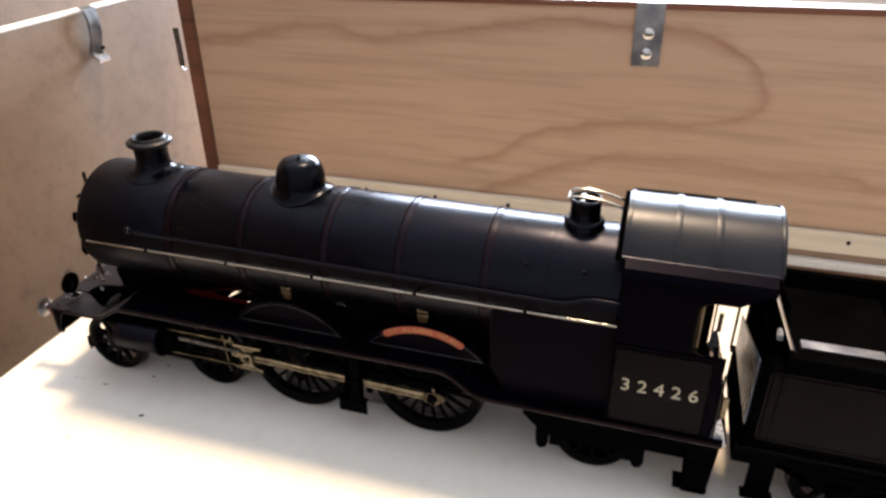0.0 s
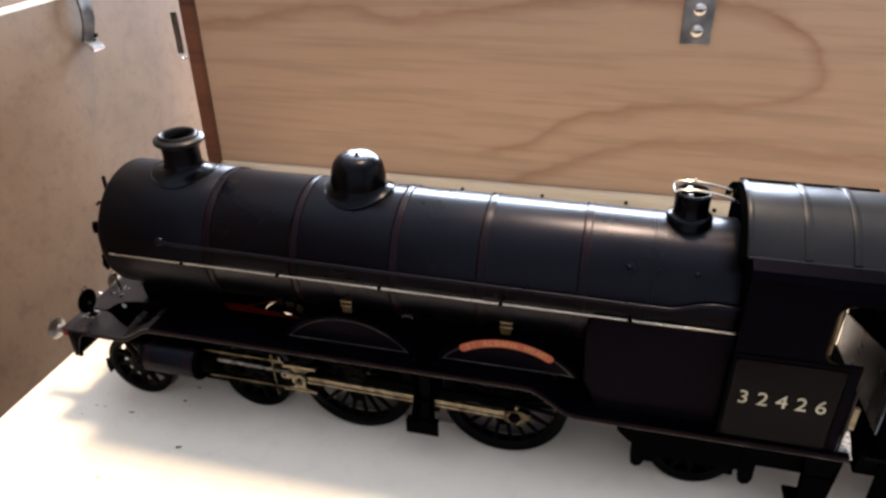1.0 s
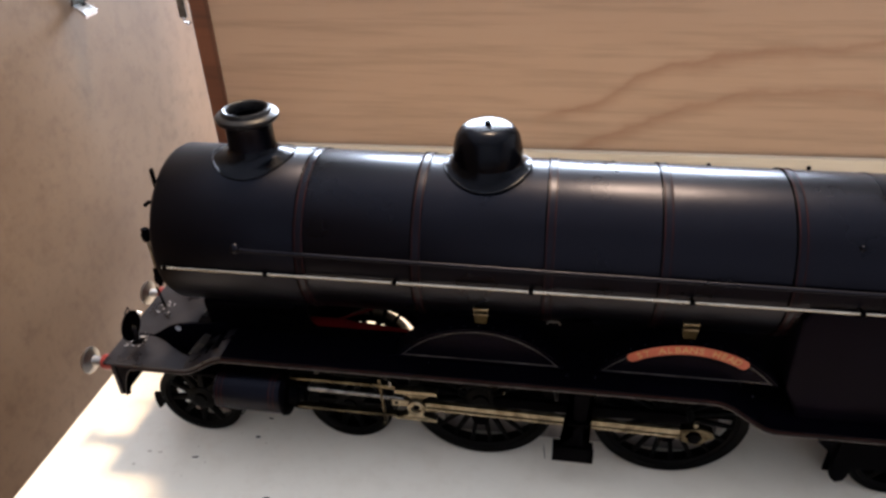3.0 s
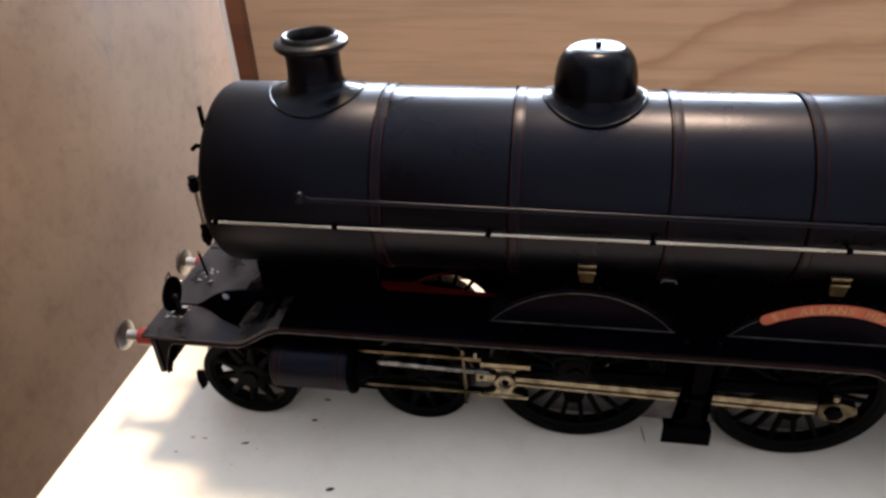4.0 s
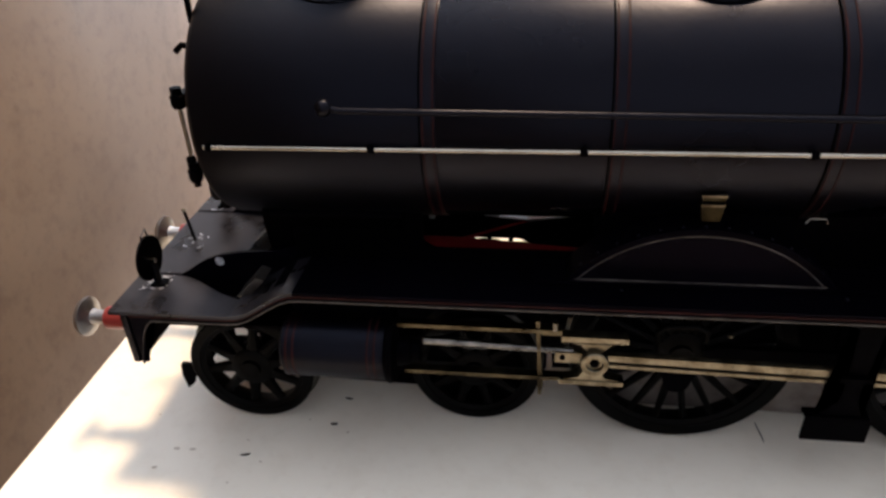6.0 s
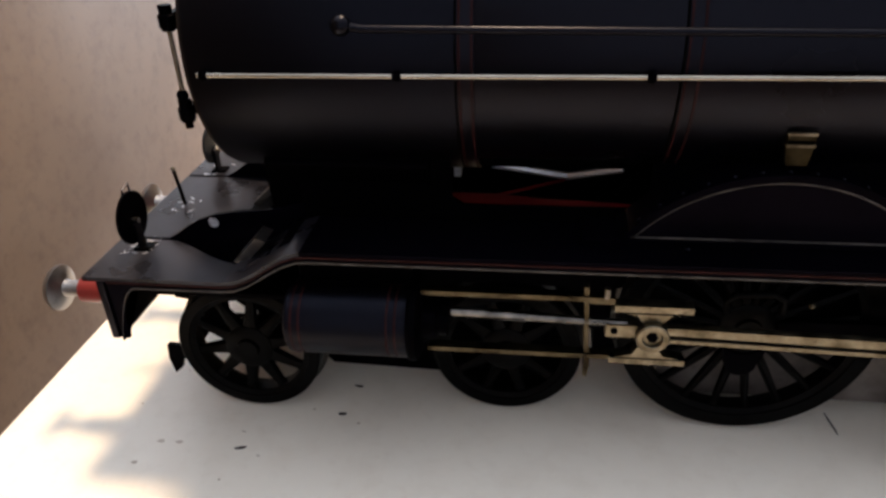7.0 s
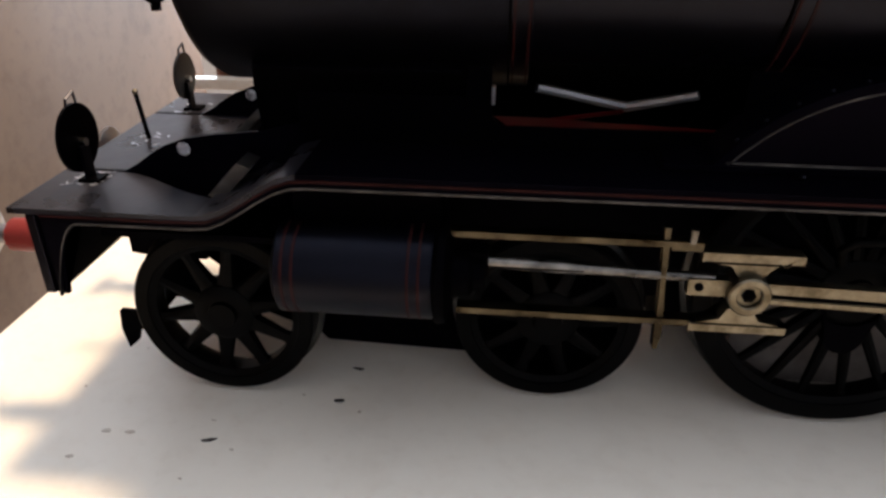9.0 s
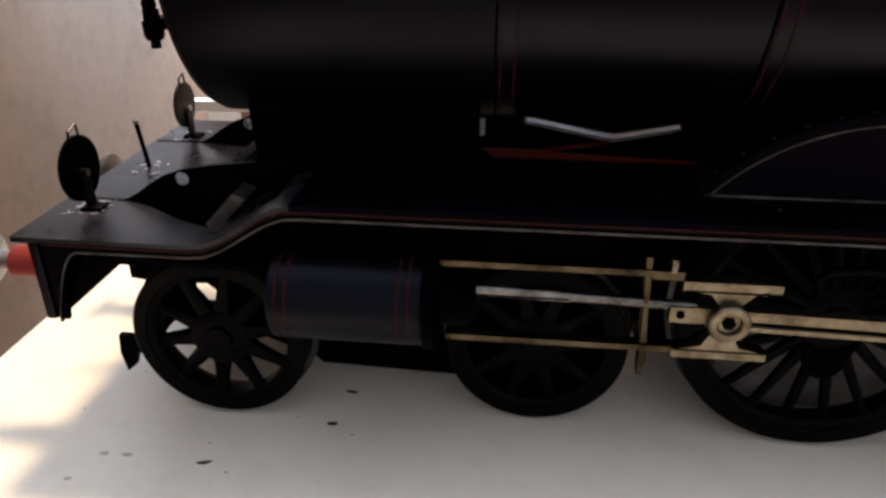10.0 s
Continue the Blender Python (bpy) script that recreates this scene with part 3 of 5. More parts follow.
def lamp_disc(y, rim, r):
    """A headcode disc on its bent lamp iron, with a wire handle."""
    x, z = 0.68, 3.62
    iron = part("lamp_iron", boxed(x + 0.03, x + 0.07, y - 0.09, y + 0.09, 3.08, 3.53), BLACK, loco, smooth=False)
    box_bm = boxed(x - 0.05, x + 0.22, y - 0.12, y + 0.12, 3.081, 3.12)
    part("foot", box_bm, DARK, iron, smooth=False, bevel=0.01)
    disc = part("headcode_disc", turned(bmesh.new(), [(0.0, -0.035), (r - 0.025, -0.035), (r, -0.02), (r, 0.02), (r - 0.055, 0.03), (0.0, 0.03)], (x, y, z), "x", 40), rim, loco, "dark round headcode disc")
    part("handle", rod(bmesh.new(), [(x, y - 0.10, z + r - 0.03), (x, y - 0.07, z + r + 0.07), (x, y + 0.10, z + r + 0.13), (x, y + 0.12, z + r - 0.03)], 0.018, 6), BLACK, disc)
    part("centre_boss", turned(bmesh.new(), [(0.0, 0.03), (0.05, 0.03), (0.05, 0.10), (0.0, 0.10)], (x, y, z - 0.05), "x", 12), STEEL, disc, "small bright rivet")


lamp_disc(-1.56, DARK, 0.42)
lamp_disc(1.54, WORN, 0.365)
part("lamp_iron", rod(bmesh.new(), [(0.72, 0.02, 3.08), (0.70, 0.02, 3.25), (0.64, 0.02, 3.76)], 0.034, 8), DARK, loco, "bent lamp iron")
part("lamp_iron_tip", ball(bmesh.new(), (0.64, 0.02, 3.76), 0.045), BRASS, loco, "bright brass tip")


def solder(x, y, n, seed):
    """Scraped solder and bare metal smeared round a lamp iron's foot."""
    rnd = random.Random(seed)
    bm = bmesh.new()
    for k in range(n):
        a = rnd.uniform(0, 2 * math.pi)
        r = rnd.uniform(0.08, 0.36)
        px, py = x + 0.06 + r * math.cos(a) * 0.8, y + r * math.sin(a)
        long, wide, turn = rnd.uniform(0.06, 0.20), rnd.uniform(0.008, 0.028), a + rnd.choice((0.3, 1.2, 2.0)) + rnd.uniform(-0.5, 0.5)
        c, q = math.cos(turn), math.sin(turn)
        pts = []
        for i in range(8):
            b = 2 * math.pi * i / 8
            u, v = long / 2 * math.cos(b) * rnd.uniform(0.6, 1.2), wide * math.sin(b) * rnd.uniform(0.4, 1.2)
            pts.append((px + c * u - q * v, py + q * u + c * v))
        prism(bm, pts, 3.0805, 3.085 + 0.002 * (k % 3), "z")
    part("solder_marks", bm, SOLDER, loco, "scraped grey solder smears", smooth=False)


solder(0.68, -1.56, 34, 3)
solder(0.70, 0.02, 10, 4)
solder(0.68, 1.54, 7, 5)


def frames():
    """Main frame plates, red inside, with lightening holes."""
    for s in (-1, 1):
        y = s * 1.255
        horn = [(0.24, 3.0), (0.24, 3.085), (1.02, 3.09), (1.22, 3.20), (1.4, 3.33), (1.6, 3.45), (1.9, 3.56), (2.3, 3.63), (2.9, 3.69), (3.4, 3.82), (3.4, 2.7), (1.3, 2.7), (1.0, 3.0)]
        f = part("frame_horn", prism(bmesh.new(), horn, y - 0.035, y + 0.035), FLAT, loco, smooth=False)
        # light through the frame hole is put into a pale disc
        bm = turned(bmesh.new(), [(0.0, -0.045), (0.07, -0.05), (0.09, -0.045), (0.09, 0.045), (0.0, 0.045)], (1.87, y, 3.43), "y", 9)
        part("frame_hole_disc", bm, SOLDER, f, "pale disc in place of light through a frame hole")
    # plates above the running plate under the boiler, with one long opening each
    for s in (-1, 1):
        y0, y1 = s * 1.28 - 0.03, s * 1.28 + 0.03
        x0, x1, z0, z1 = 3.4, 17.4, 2.50, 4.95
        hx0, hx1, hz0, hz1 = 5.70, 8.55, 3.87, 4.76
        foot = 2.62 if s > 0 else z0
        bm = bmesh.new()
        prism(bm, [(x0, z0), (hx0, z0), (hx0, z1), (x0, z1)], y0, y1)
        prism(bm, [(hx1, z0), (x1, z0), (x1, z1), (hx1, z1)], y0, y1)
        prism(bm, [(hx0, foot), (hx1, foot), (hx1, hz0), (hx0, hz0)], y0, y1)
        prism(bm, [(hx0, hz1), (hx1, hz1), (hx1, z1), (hx0, z1)], y0, y1)
        for cx, cz, a in ((hx0, hz0, 0), (hx1, hz0, 90), (hx1, hz1, 180), (hx0, hz1, 270)):
            ox, oz = (0.18 if a in (0, 270) else -0.18), (0.18 if a in (0, 90) else -0.18)
            prism(bm, [(cx, cz)] + arc(cx + ox, cz + oz, 0.18, a + 270, a + 180, 4), y0, y1)
        part("frame_plate", bm, DARK, loco, smooth=False)
    # red stretcher and polished links between the frames
    part("frame_stretcher", prism(bmesh.new(), [(5.3, -1.24), (8.6, -1.24), (8.6, -1.16), (7.0, -1.04), (6.2, -0.85), (5.3, -0.85)], 3.78, 3.86, "z"), RED, loco, "red painted frame stretcher", smooth=False, bevel=0.02)
    part("frame_brace", rod(bmesh.new(), [(6.2, -0.95, 3.82), (7.4, 0.05, 3.70)], 0.03, 8), RED, loco, "red painted brace")
    for p, q in (((6.25, -0.2, 4.06), (7.46, 0.1, 3.75)), ((7.46, 0.1, 3.75), (8.3, -0.2, 4.02))):
        part("inside_link", rod(bmesh.new(), [p, q], 0.065, 8), LINK, loco, "polished inside link")
    part("link_bracket", boxed(5.60, 5.71, -0.05, 0.15, 3.76, 4.0), LINK, loco, "bright steel bracket", smooth=False, bevel=0.03)
    # mask added round the far bogie wheel to shape the bright gaps
    bm = bmesh.new()
    ring = arc(6.85, 1.68, 1.25, 0, 180, 18)
    wide = [(6.72 + 2.2 * max(-1, min(1, 1.5 * math.cos(radians(10 * i)))), 3.0 if 30 < 10 * i < 150 else 1.62 + 1.38 * min(1, abs(math.sin(radians(10 * i))) * 2)) for i in range(19)]
    strip(bm, wide, ring, 0.86, 0.92)
    part("gap_mask", bm, DARK, loco, smooth=False)
    # bars added to split the bright arc as wheel spokes would
    for q in (56, 77, 99):
        c, n = math.cos(radians(q)), math.sin(radians(q))
        part("guard_stay", rod(bmesh.new(), [(6.85 + 0.8 * c, 0.89, 1.68 + 0.8 * n), (6.85 + 1.30 * c, 0.89, 1.68 + 1.30 * n)], 0.05, 6), DARK, loco)
    # dark discs added to fill gaps behind the second bogie wheels
    part("gap_disc", turned(bmesh.new(), [(0.0, -1.02), (1.08, -1.02), (1.08, -0.98), (0.0, -0.98)], (6.55, 0, 1.29), "y", 36), DARK, loco)
    part("gap_disc", turned(bmesh.new(), [(0.0, 0.86), (0.68, 0.86), (0.68, 0.92), (0.0, 0.92)], (6.55, 0, 1.29), "y", 28), DARK, loco)
    # black shell added to keep the barrel's underside dark between the frames
    shell = arc(0, AX_Z, AX_R + 0.048, 228, 312, 16) + arc(0, AX_Z, AX_R - 0.02, 312, 228, 16)
    part("barrel_underside", prism(bmesh.new(), shell, 5.96, 9.2, "x"), MATT_BLACK, loco)
    # sloping risers behind the front platform
    part("riser", strip(bmesh.new(), [(2.30, 3.46), (2.98, 4.08)], [(2.38, 3.40), (3.06, 4.02)], -0.66, -0.22), PEWTER, loco, "bare metal sloping riser", smooth=False, bevel=0.02)
    for s in (-1, 1):
        ya, yb = min(s * 1.36, s * 2.05), max(s * 1.36, s * 2.05)
        part("riser", strip(bmesh.new(), [(2.36, 3.06), (2.76, 3.48)], [(2.52, 3.0), (2.92, 3.42)], min(s * 1.45, s * 1.86), max(s * 1.45, s * 1.86)), PEWTER, loco, "bare metal sloping riser", smooth=False, bevel=0.02)
        part("riser", strip(bmesh.new(), [(2.95, 3.10), (3.28, 3.60)], [(3.06, 3.06), (3.40, 3.56)], ya, yb), SMOKE, loco, smooth=False)
        # plate added to stop lamp light falling through the platform openings
        part("light_stop", boxed(1.1, 3.4, min(s * 1.30, s * 2.2), max(s * 1.30, s * 2.2), 2.62, 2.70), DARK, loco, smooth=False)
    # lower frames between the wheels; far skirt added low to block light
    for s in (-1, 1):
        dip = [(8.4, 2.9), (8.2, 1.5), (5.2, 1.5), (5.0, 2.9)] if s > 0 else []
        skirt = [(8.2, 1.2), (8.6, 0.14), (17.5, 0.14), (18.0, 1.2)] if s > 0 else [(8.2, 1.5), (8.6, 1.55), (17.5, 1.55), (18.0, 1.5)]
        part("lower_frame", prism(bmesh.new(), [(0.7, 1.75), (1.6, 1.63), (1.66, 1.86), (1.96, 1.84), (2.0, 1.58), (3.4, 1.4)] + skirt + [(24.0, 1.6), (24.0, 2.5), (17.5, 2.5)] + dip + [(0.7, 2.85)], s * 0.95 - 0.05, s * 0.95 + 0.05), DARK, loco, smooth=False)
    # blocks added to cut light under the engine and darken the wheel gaps
    part("gap_block_front", boxed(8.0, 9.09, -0.86, 0.82, 0.95, 2.45), DARK, loco, smooth=False, bevel=0.05)
    part("gap_block", boxed(9.1, 16.4, -0.88, 0.84, 0.16, 2.45), GAP_GREY, loco, "dull brown-grey block added between the driving wheels", smooth=False, bevel=0.05)
    part("saddle", prism(bmesh.new(), [(-1.1, 3.0), (1.1, 3.0), (1.12, 3.6), (1.4, 4.5), (1.0, 5.0), (-1.0, 5.0), (-1.4, 4.5), (-1.12, 3.6)], 2.9, 5.4, "x"), DARK, loco, smooth=False, bevel=0.04)


frames()


def barrel_r(x):
    """The barrel narrows a little towards the cab."""
    return AX_R + 0.04 - 0.007 * max(0.0, x - 6.0)


def boiler():
    b = part("boiler", turned(bmesh.new(), [(0.0, 5.95), (barrel_r(6) - 0.02, 5.95), (barrel_r(6), 6.0), (barrel_r(20.9), 20.9), (0.0, 20.9)], (0, 0, AX_Z), "x", 96), BLACK, loco)
    for x in (6.0, 8.76, 11.77, 14.27, 17.0):
        r = barrel_r(x)
        bd = part("boiler_band", turned(bmesh.new(), [(r - 0.02, -0.11), (r + 0.018, -0.105), (r + 0.024, 0.0), (r + 0.018, 0.105), (r - 0.02, 0.11)], (x, 0, AX_Z), "x", 96, False), BLACK, loco)
        part("band_joint", turned(bmesh.new(), [(r - 0.02, -0.012), (r + 0.034, -0.012), (r + 0.034, 0.012), (r - 0.02, 0.012)], (x - 0.125, 0, AX_Z), "x", 96, False), MATT_BLACK, bd, "dark joint line")
        for dx in (-0.078, 0.078):
            part("lining", turned(bmesh.new(), [(r, -0.013), (r + 0.030, -0.013), (r + 0.030, 0.013), (r, 0.013)], (x + dx, 0, AX_Z), "x", 96, False), LINE_RED, bd, "dull red lining")
    r = barrel_r(18.75)
    part("boiler_seam", turned(bmesh.new(), [(r - 0.02, -0.05), (r + 0.015, -0.04), (r + 0.015, 0.04), (r - 0.02, 0.05)], (18.75, 0, AX_Z), "x", 96, False), BLACK, loco)
    for x in (18.15, 19.85):
        n = Vector((0, -0.80, 0.60))
        p = Vector((x, 0, AX_Z)) + n * barrel_r(x)
        part("washout_plug", ball(bmesh.new(), p, 0.075), BLACK, loco)
    sb = part("smokebox", turned(bmesh.new(), [(0.0, 2.28), (1.62, 2.24), (AX_R - 0.06, 2.24), (AX_R + 0.02, 2.28), (AX_R + 0.07, 2.38), (AX_R + 0.07, 5.86), (AX_R + 0.04, 5.93), (0.0, 5.95)], (0, 0, AX_Z), "x", 96), SMOKE, loco)
    part("smokebox_door", turned(bmesh.new(), [(0.0, 1.90), (0.5, 1.93), (1.0, 2.03), (1.45, 2.21), (1.6, 2.32), (1.6, 2.37), (0.0, 2.37)], (0, 0, AX_Z), "x", 64), SMOKE, sb)
    part("door_handle", rod(bmesh.new(), [(1.9, 0, AX_Z), (1.6, 0, AX_Z), (1.6, 0.1, AX_Z - 0.45)], 0.045, 8), DARK, sb)
    part("door_handle", rod(bmesh.new(), [(1.9, 0, AX_Z), (1.7, 0, AX_Z), (1.67, -0.42, AX_Z + 0.25)], 0.045, 8), DARK, sb)
    for z in (6.68, 5.42):
        part("hinge_strap", boxed(2.02, 2.40, -1.67, -1.0, z - 0.06, z + 0.06), DARK, sb, smooth=False, bevel=0.03)
        part("hinge_boss", turned(bmesh.new(), [(0.0, -0.17), (0.09, -0.17), (0.115, -0.12), (0.115, 0.03), (0.09, 0.05), (0.09, 0.16), (0.0, 0.17)], (2.03, -1.68, z), "z", 16), DARK, sb)
    part("hinge_pin", rod(bmesh.new(), [(2.03, -1.68, 5.20), (2.03, -1.68, 6.80)], 0.034, 10), BRASS, sb, "polished hinge pin")
    part("hinge_nut", turned(bmesh.new(), [(0.0, -0.09), (0.06, -0.09), (0.06, 0.0), (0.0, 0.0)], (2.03, -1.68, 5.25), "z", 8), DARK, sb)
    part("hinge_collar", ball(bmesh.new(), (2.02, -1.68, 5.63), 0.085), DARK, sb)
    part("door_dart", rod(bmesh.new(), [(2.36, -1.30, 7.35), (2.12, -1.35, 7.40), (2.0, -1.35, 7.30)], 0.05, 8), DARK, sb)
    part("lamp_bracket", boxed(2.16, 2.22, -1.05, -0.95, 7.66, 8.12), DARK, sb, smooth=False)
    return b


boiler()


def saddle_flare(x, r_top, r_rim, z_top, mat, parent, name, lip=0.05, seg=64, steps=((0.0, 0.0), (0.35, 0.10), (0.62, 0.30), (0.82, 0.58), (0.94, 0.82), (1.0, 1.0))):
    """A flared skirt that sits on the round boiler."""
    bm = bmesh.new()
    rings = []
    for u, v in steps:
        ring = []
        for i in range(seg):
            a = 2 * math.pi * i / seg
            r = r_top + (r_rim - r_top) * v
            px, py = r * math.cos(a), r * math.sin(a)
            low = AX_Z + math.sqrt(max(0.0, (AX_R + lip) ** 2 - py * py))
            ring.append(bm.verts.new((x + px, py, z_top + (low - z_top) * u)))
        rings.append(ring)
    ring = []
    for i in range(seg):
        a = 2 * math.pi * i / seg
        px, py = r_rim * math.cos(a), r_rim * math.sin(a)
        ring.append(bm.verts.new((x + px, py, AX_Z + math.sqrt(max(0.0, (AX_R - 0.05) ** 2 - py * py)))))
    rings.append(ring)
    for p, q in zip(rings, rings[1:]):
        for i in range(seg):
            bm.faces.new((p[i], p[(i + 1) % seg], q[(i + 1) % seg], q[i]))
    skirt = part(name, bm, mat, parent)
    edge = []
    for i in range(49):
        a = 2 * math.pi * i / 48
        px, py = r_rim * math.cos(a), r_rim * math.sin(a)
        edge.append((x + px, py, AX_Z + math.sqrt((AX_R + lip - 0.01) ** 2 - py * py)))
    part("skirt_edge", rod(bmesh.new(), edge, 0.032, 8), mat, skirt)
    return skirt


def mountings():
    x = 4.42
    rim = turned(bmesh.new(), [(0.45, 9.12), (0.45, 9.26), (0.49, 9.33), (0.54, 9.35), (0.58, 9.32), (0.60, 9.25), (0.71, 9.23), (0.755, 9.19), (0.755, 9.11), (0.70, 9.05), (0.58, 9.0), (0.45, 9.12)], (x, 0, 0), "z", 56)
    ch = part("chimney", turned(bmesh.new(), [(0.44, 7.9), (0.44, 9.10), (0.585, 8.995), (0.565, 8.91), (0.56, 8.60), (0.575, 8.40), (0.59, 8.30)], (x, 0, 0), "z", 56), BLACK, loco)
    part("chimney_rim", rim, WORN, ch, "worn grey chimney rim")
    saddle_flare(x, 0.575, 1.0, 8.42, GLOSS, ch, "chimney_skirt", lip=0.085, steps=[(0.0, 0.0), (0.4, 0.05), (0.68, 0.2), (0.86, 0.5), (0.95, 0.82), (1.0, 1.0)])
    x = 10.21
    dm = part("dome", turned(bmesh.new(), [(0.0, 9.14), (0.42, 9.13), (0.53, 9.10), (0.645, 9.01), (0.735, 8.87), (0.79, 8.66), (0.815, 8.46), (0.815, 8.20)], (x, 0, 0), "z", 64), GLOSS, loco)
    saddle_flare(x, 0.815, 1.02, 8.27, GLOSS, dm, "dome_skirt")
    part("dome_bolt", turned(bmesh.new(), [(0.0, 9.20), (0.06, 9.20), (0.07, 9.18), (0.07, 9.11)], (x, 0, 0), "z", 6), DARK, dm)
    x = 19.58
    sv = part("safety_valve_casing", turned(bmesh.new(), [(0.0, 8.62), (0.40, 8.62), (0.41, 8.90), (0.45, 8.92), (0.46, 8.86), (0.45, 8.70), (0.45, 8.34), (0.47, 8.30), (0.57, 8.26), (0.60, 8.22), (0.60, 7.85)], (x, 0, 0), "z", 48), GLOSS, loco, "round black safety valve casing")
    part("casing_rim", turned(bmesh.new(), [(0.405, 8.90), (0.42, 8.95), (0.455, 8.96), (0.475, 8.92), (0.46, 8.88), (0.405, 8.90)], (x, 0, 0), "z", 48), WORN, sv, "worn metal rim")
    for y in (-0.22, 0.22):
        part("valve_column", turned(bmesh.new(), [(0.0, 8.94), (0.07, 8.94), (0.10, 8.90), (0.12, 8.62), (0.0, 8.62)], (x - 0.1, y, 0), "z", 20), OILY, sv, "dull brass valve column")
        part("valve_lever", rod(bmesh.new(), [(x - 0.50, y * 1.3, 8.98), (x - 0.38, y * 1.3, 9.05), (x, y * 1.3, 9.08), (x + 0.45, y * 1.3, 9.04), (x + 0.85, y * 1.3, 8.95), (x + 1.15, y * 1.3, 8.84), (x + 1.38, y * 1.3, 8.66)], 0.038, 8), RAIL, sv, "bright valve lever")
    part("valve_link", rod(bmesh.new(), [(x - 0.50, -0.3, 8.97), (x - 0.50, 0.3, 8.97)], 0.028, 8), OILY, sv)
    part("lever_pin", rod(bmesh.new(), [(x + 0.02, 0.28, 9.05), (x + 0.02, 0.28, 9.16)], 0.035, 8), BRASS, sv)


mountings()


def handrails():
    for s in (-1, 1):
        y, z = s * 2.10, 6.03
        part("handrail", rod(bmesh.new(), [(2.5, y, z), (21.0, y, z)], 0.036, 10), RAIL, loco, "polished straight handrail")
        for x in (2.58, 5.14, 8.27, 11.40, 14.88, 18.31):
            kn = ball(bmesh.new(), (x, y, z), 0.072)
            rod(kn, [(x, y, z), (x, s * 1.9, z)], 0.035, 8)
            part("handrail_knob", kn, DARK, loco)
        y2 = s * 1.99
        part("ejector_pipe", rod(bmesh.new(), [(4.46, s * 1.85, 6.63), (4.50, y2, 6.63), (4.7, y2, 6.59), (12.0, y2, 6.51), (19.3, y2, 6.45), (19.6, y2, 6.54), (19.95, y2, 6.67), (20.3, y2, 6.73), (21.0, y2, 6.72)], 0.05, 10), BLACK, loco, "long black ejector pipe")
        part("pipe_elbow", ball(bmesh.new(), (4.45, s * 1.97, 6.63), 0.14), BLACK, loco)


handrails()


def splasher(cx, half, s, named):
    z0, rise = 3.70, 1.00
    r = (half * half + rise * rise) / (2 * rise)
    cz = z0 + rise - r
    a = math.degrees(math.asin(half / r))
    top = arc(cx, cz, r, 90 + a, 90 - a, 40)
    y0, y1 = s * 1.32, s * 1.93
    sp = part("splasher", prism(bmesh.new(), top, min(y0, y1), max(y0, y1)), PANEL_BLACK, loco, "black splasher with a thin pale line")
    # top sheet a little wider than the face
    part("splasher_top", strip(bmesh.new(), arc(cx, cz, r + 0.035, 90 + a, 90 - a, 40), arc(cx, cz, r - 0.02, 90 + a, 90 - a, 40), min(y0, s * 1.97), max(y0, s * 1.97)), FLAT, sp)
    yl = s * 1.935
    k = a - 1.5
    bm = strip(bmesh.new(), arc(cx, cz, r - 0.088, 90 + k, 90 - k, 40), arc(cx, cz, r - 0.108, 90 + k, 90 - k, 40), yl - 0.006, yl + 0.006)
    box(bm, cx - half + 0.12, cx + half - 0.12, yl - 0.006, yl + 0.006, z0 + 0.035, z0 + 0.06)
    part("lining", bm, LINE_GREY, sp, "thin pale grey line")
    for i in range(13):
        q = 90 + a * (0.85 - 1.7 * i / 12)
        part("rivet", ball(bmesh.new(), (cx + (r + 0.035) * math.cos(radians(q)), s * 1.86, cz + (r + 0.035) * math.sin(radians(q))), 0.028), BLACK, sp)
    if named:
        b0, b1 = 90 + 0.58 * a, 90 - 0.56 * a
        yl = s * 1.96
        ro, ri = r + 0.02, r - 0.235
        rm, hw = (ro + ri) / 2, (ro - ri) / 2

        def end(q, turn):
            return arc(cx + rm * math.cos(radians(q)), cz + rm * math.sin(radians(q)), hw, q + turn, q + turn - 180, 8)[1:-1]
        outline = arc(cx, cz, ro, b0, b1, 28) + end(b1, 0) + arc(cx, cz, ri, b1, b0, 28) + end(b0, 180)
        np_ = part("nameplate", prism(bmesh.new(), outline, yl - 0.025, yl + 0.025), PLATE, sp, "curved orange-red nameplate with raised brass letters", smooth=False, bevel=0.01)
        word = "ST ALBANS HEAD"
        for i, ch in enumerate(word):
            if ch == " ":
                continue
            u = (i + 0.5) / len(word)
            q = b0 + (b1 - b0) * (0.03 + 0.94 * u)
            if s > 0:
                q = 180 - q
            rr = (ro + ri) / 2
            m = Matrix.Translation((cx + rr * math.cos(radians(q)), s * 1.987, cz + rr * math.sin(radians(q)))) @ Matrix.Rotation(radians(-(q - 90)) * 1.0, 4, "Y")
            if s > 0:
                m = Matrix.Translation(m.translation) @ Matrix.Rotation(radians(-(q - 90)), 4, "Y") @ Matrix.Rotation(math.pi, 4, "Z")
            letter(ch, 0.25, PLATE_BRASS, loco, m, "nameplate_letter", 0.012)


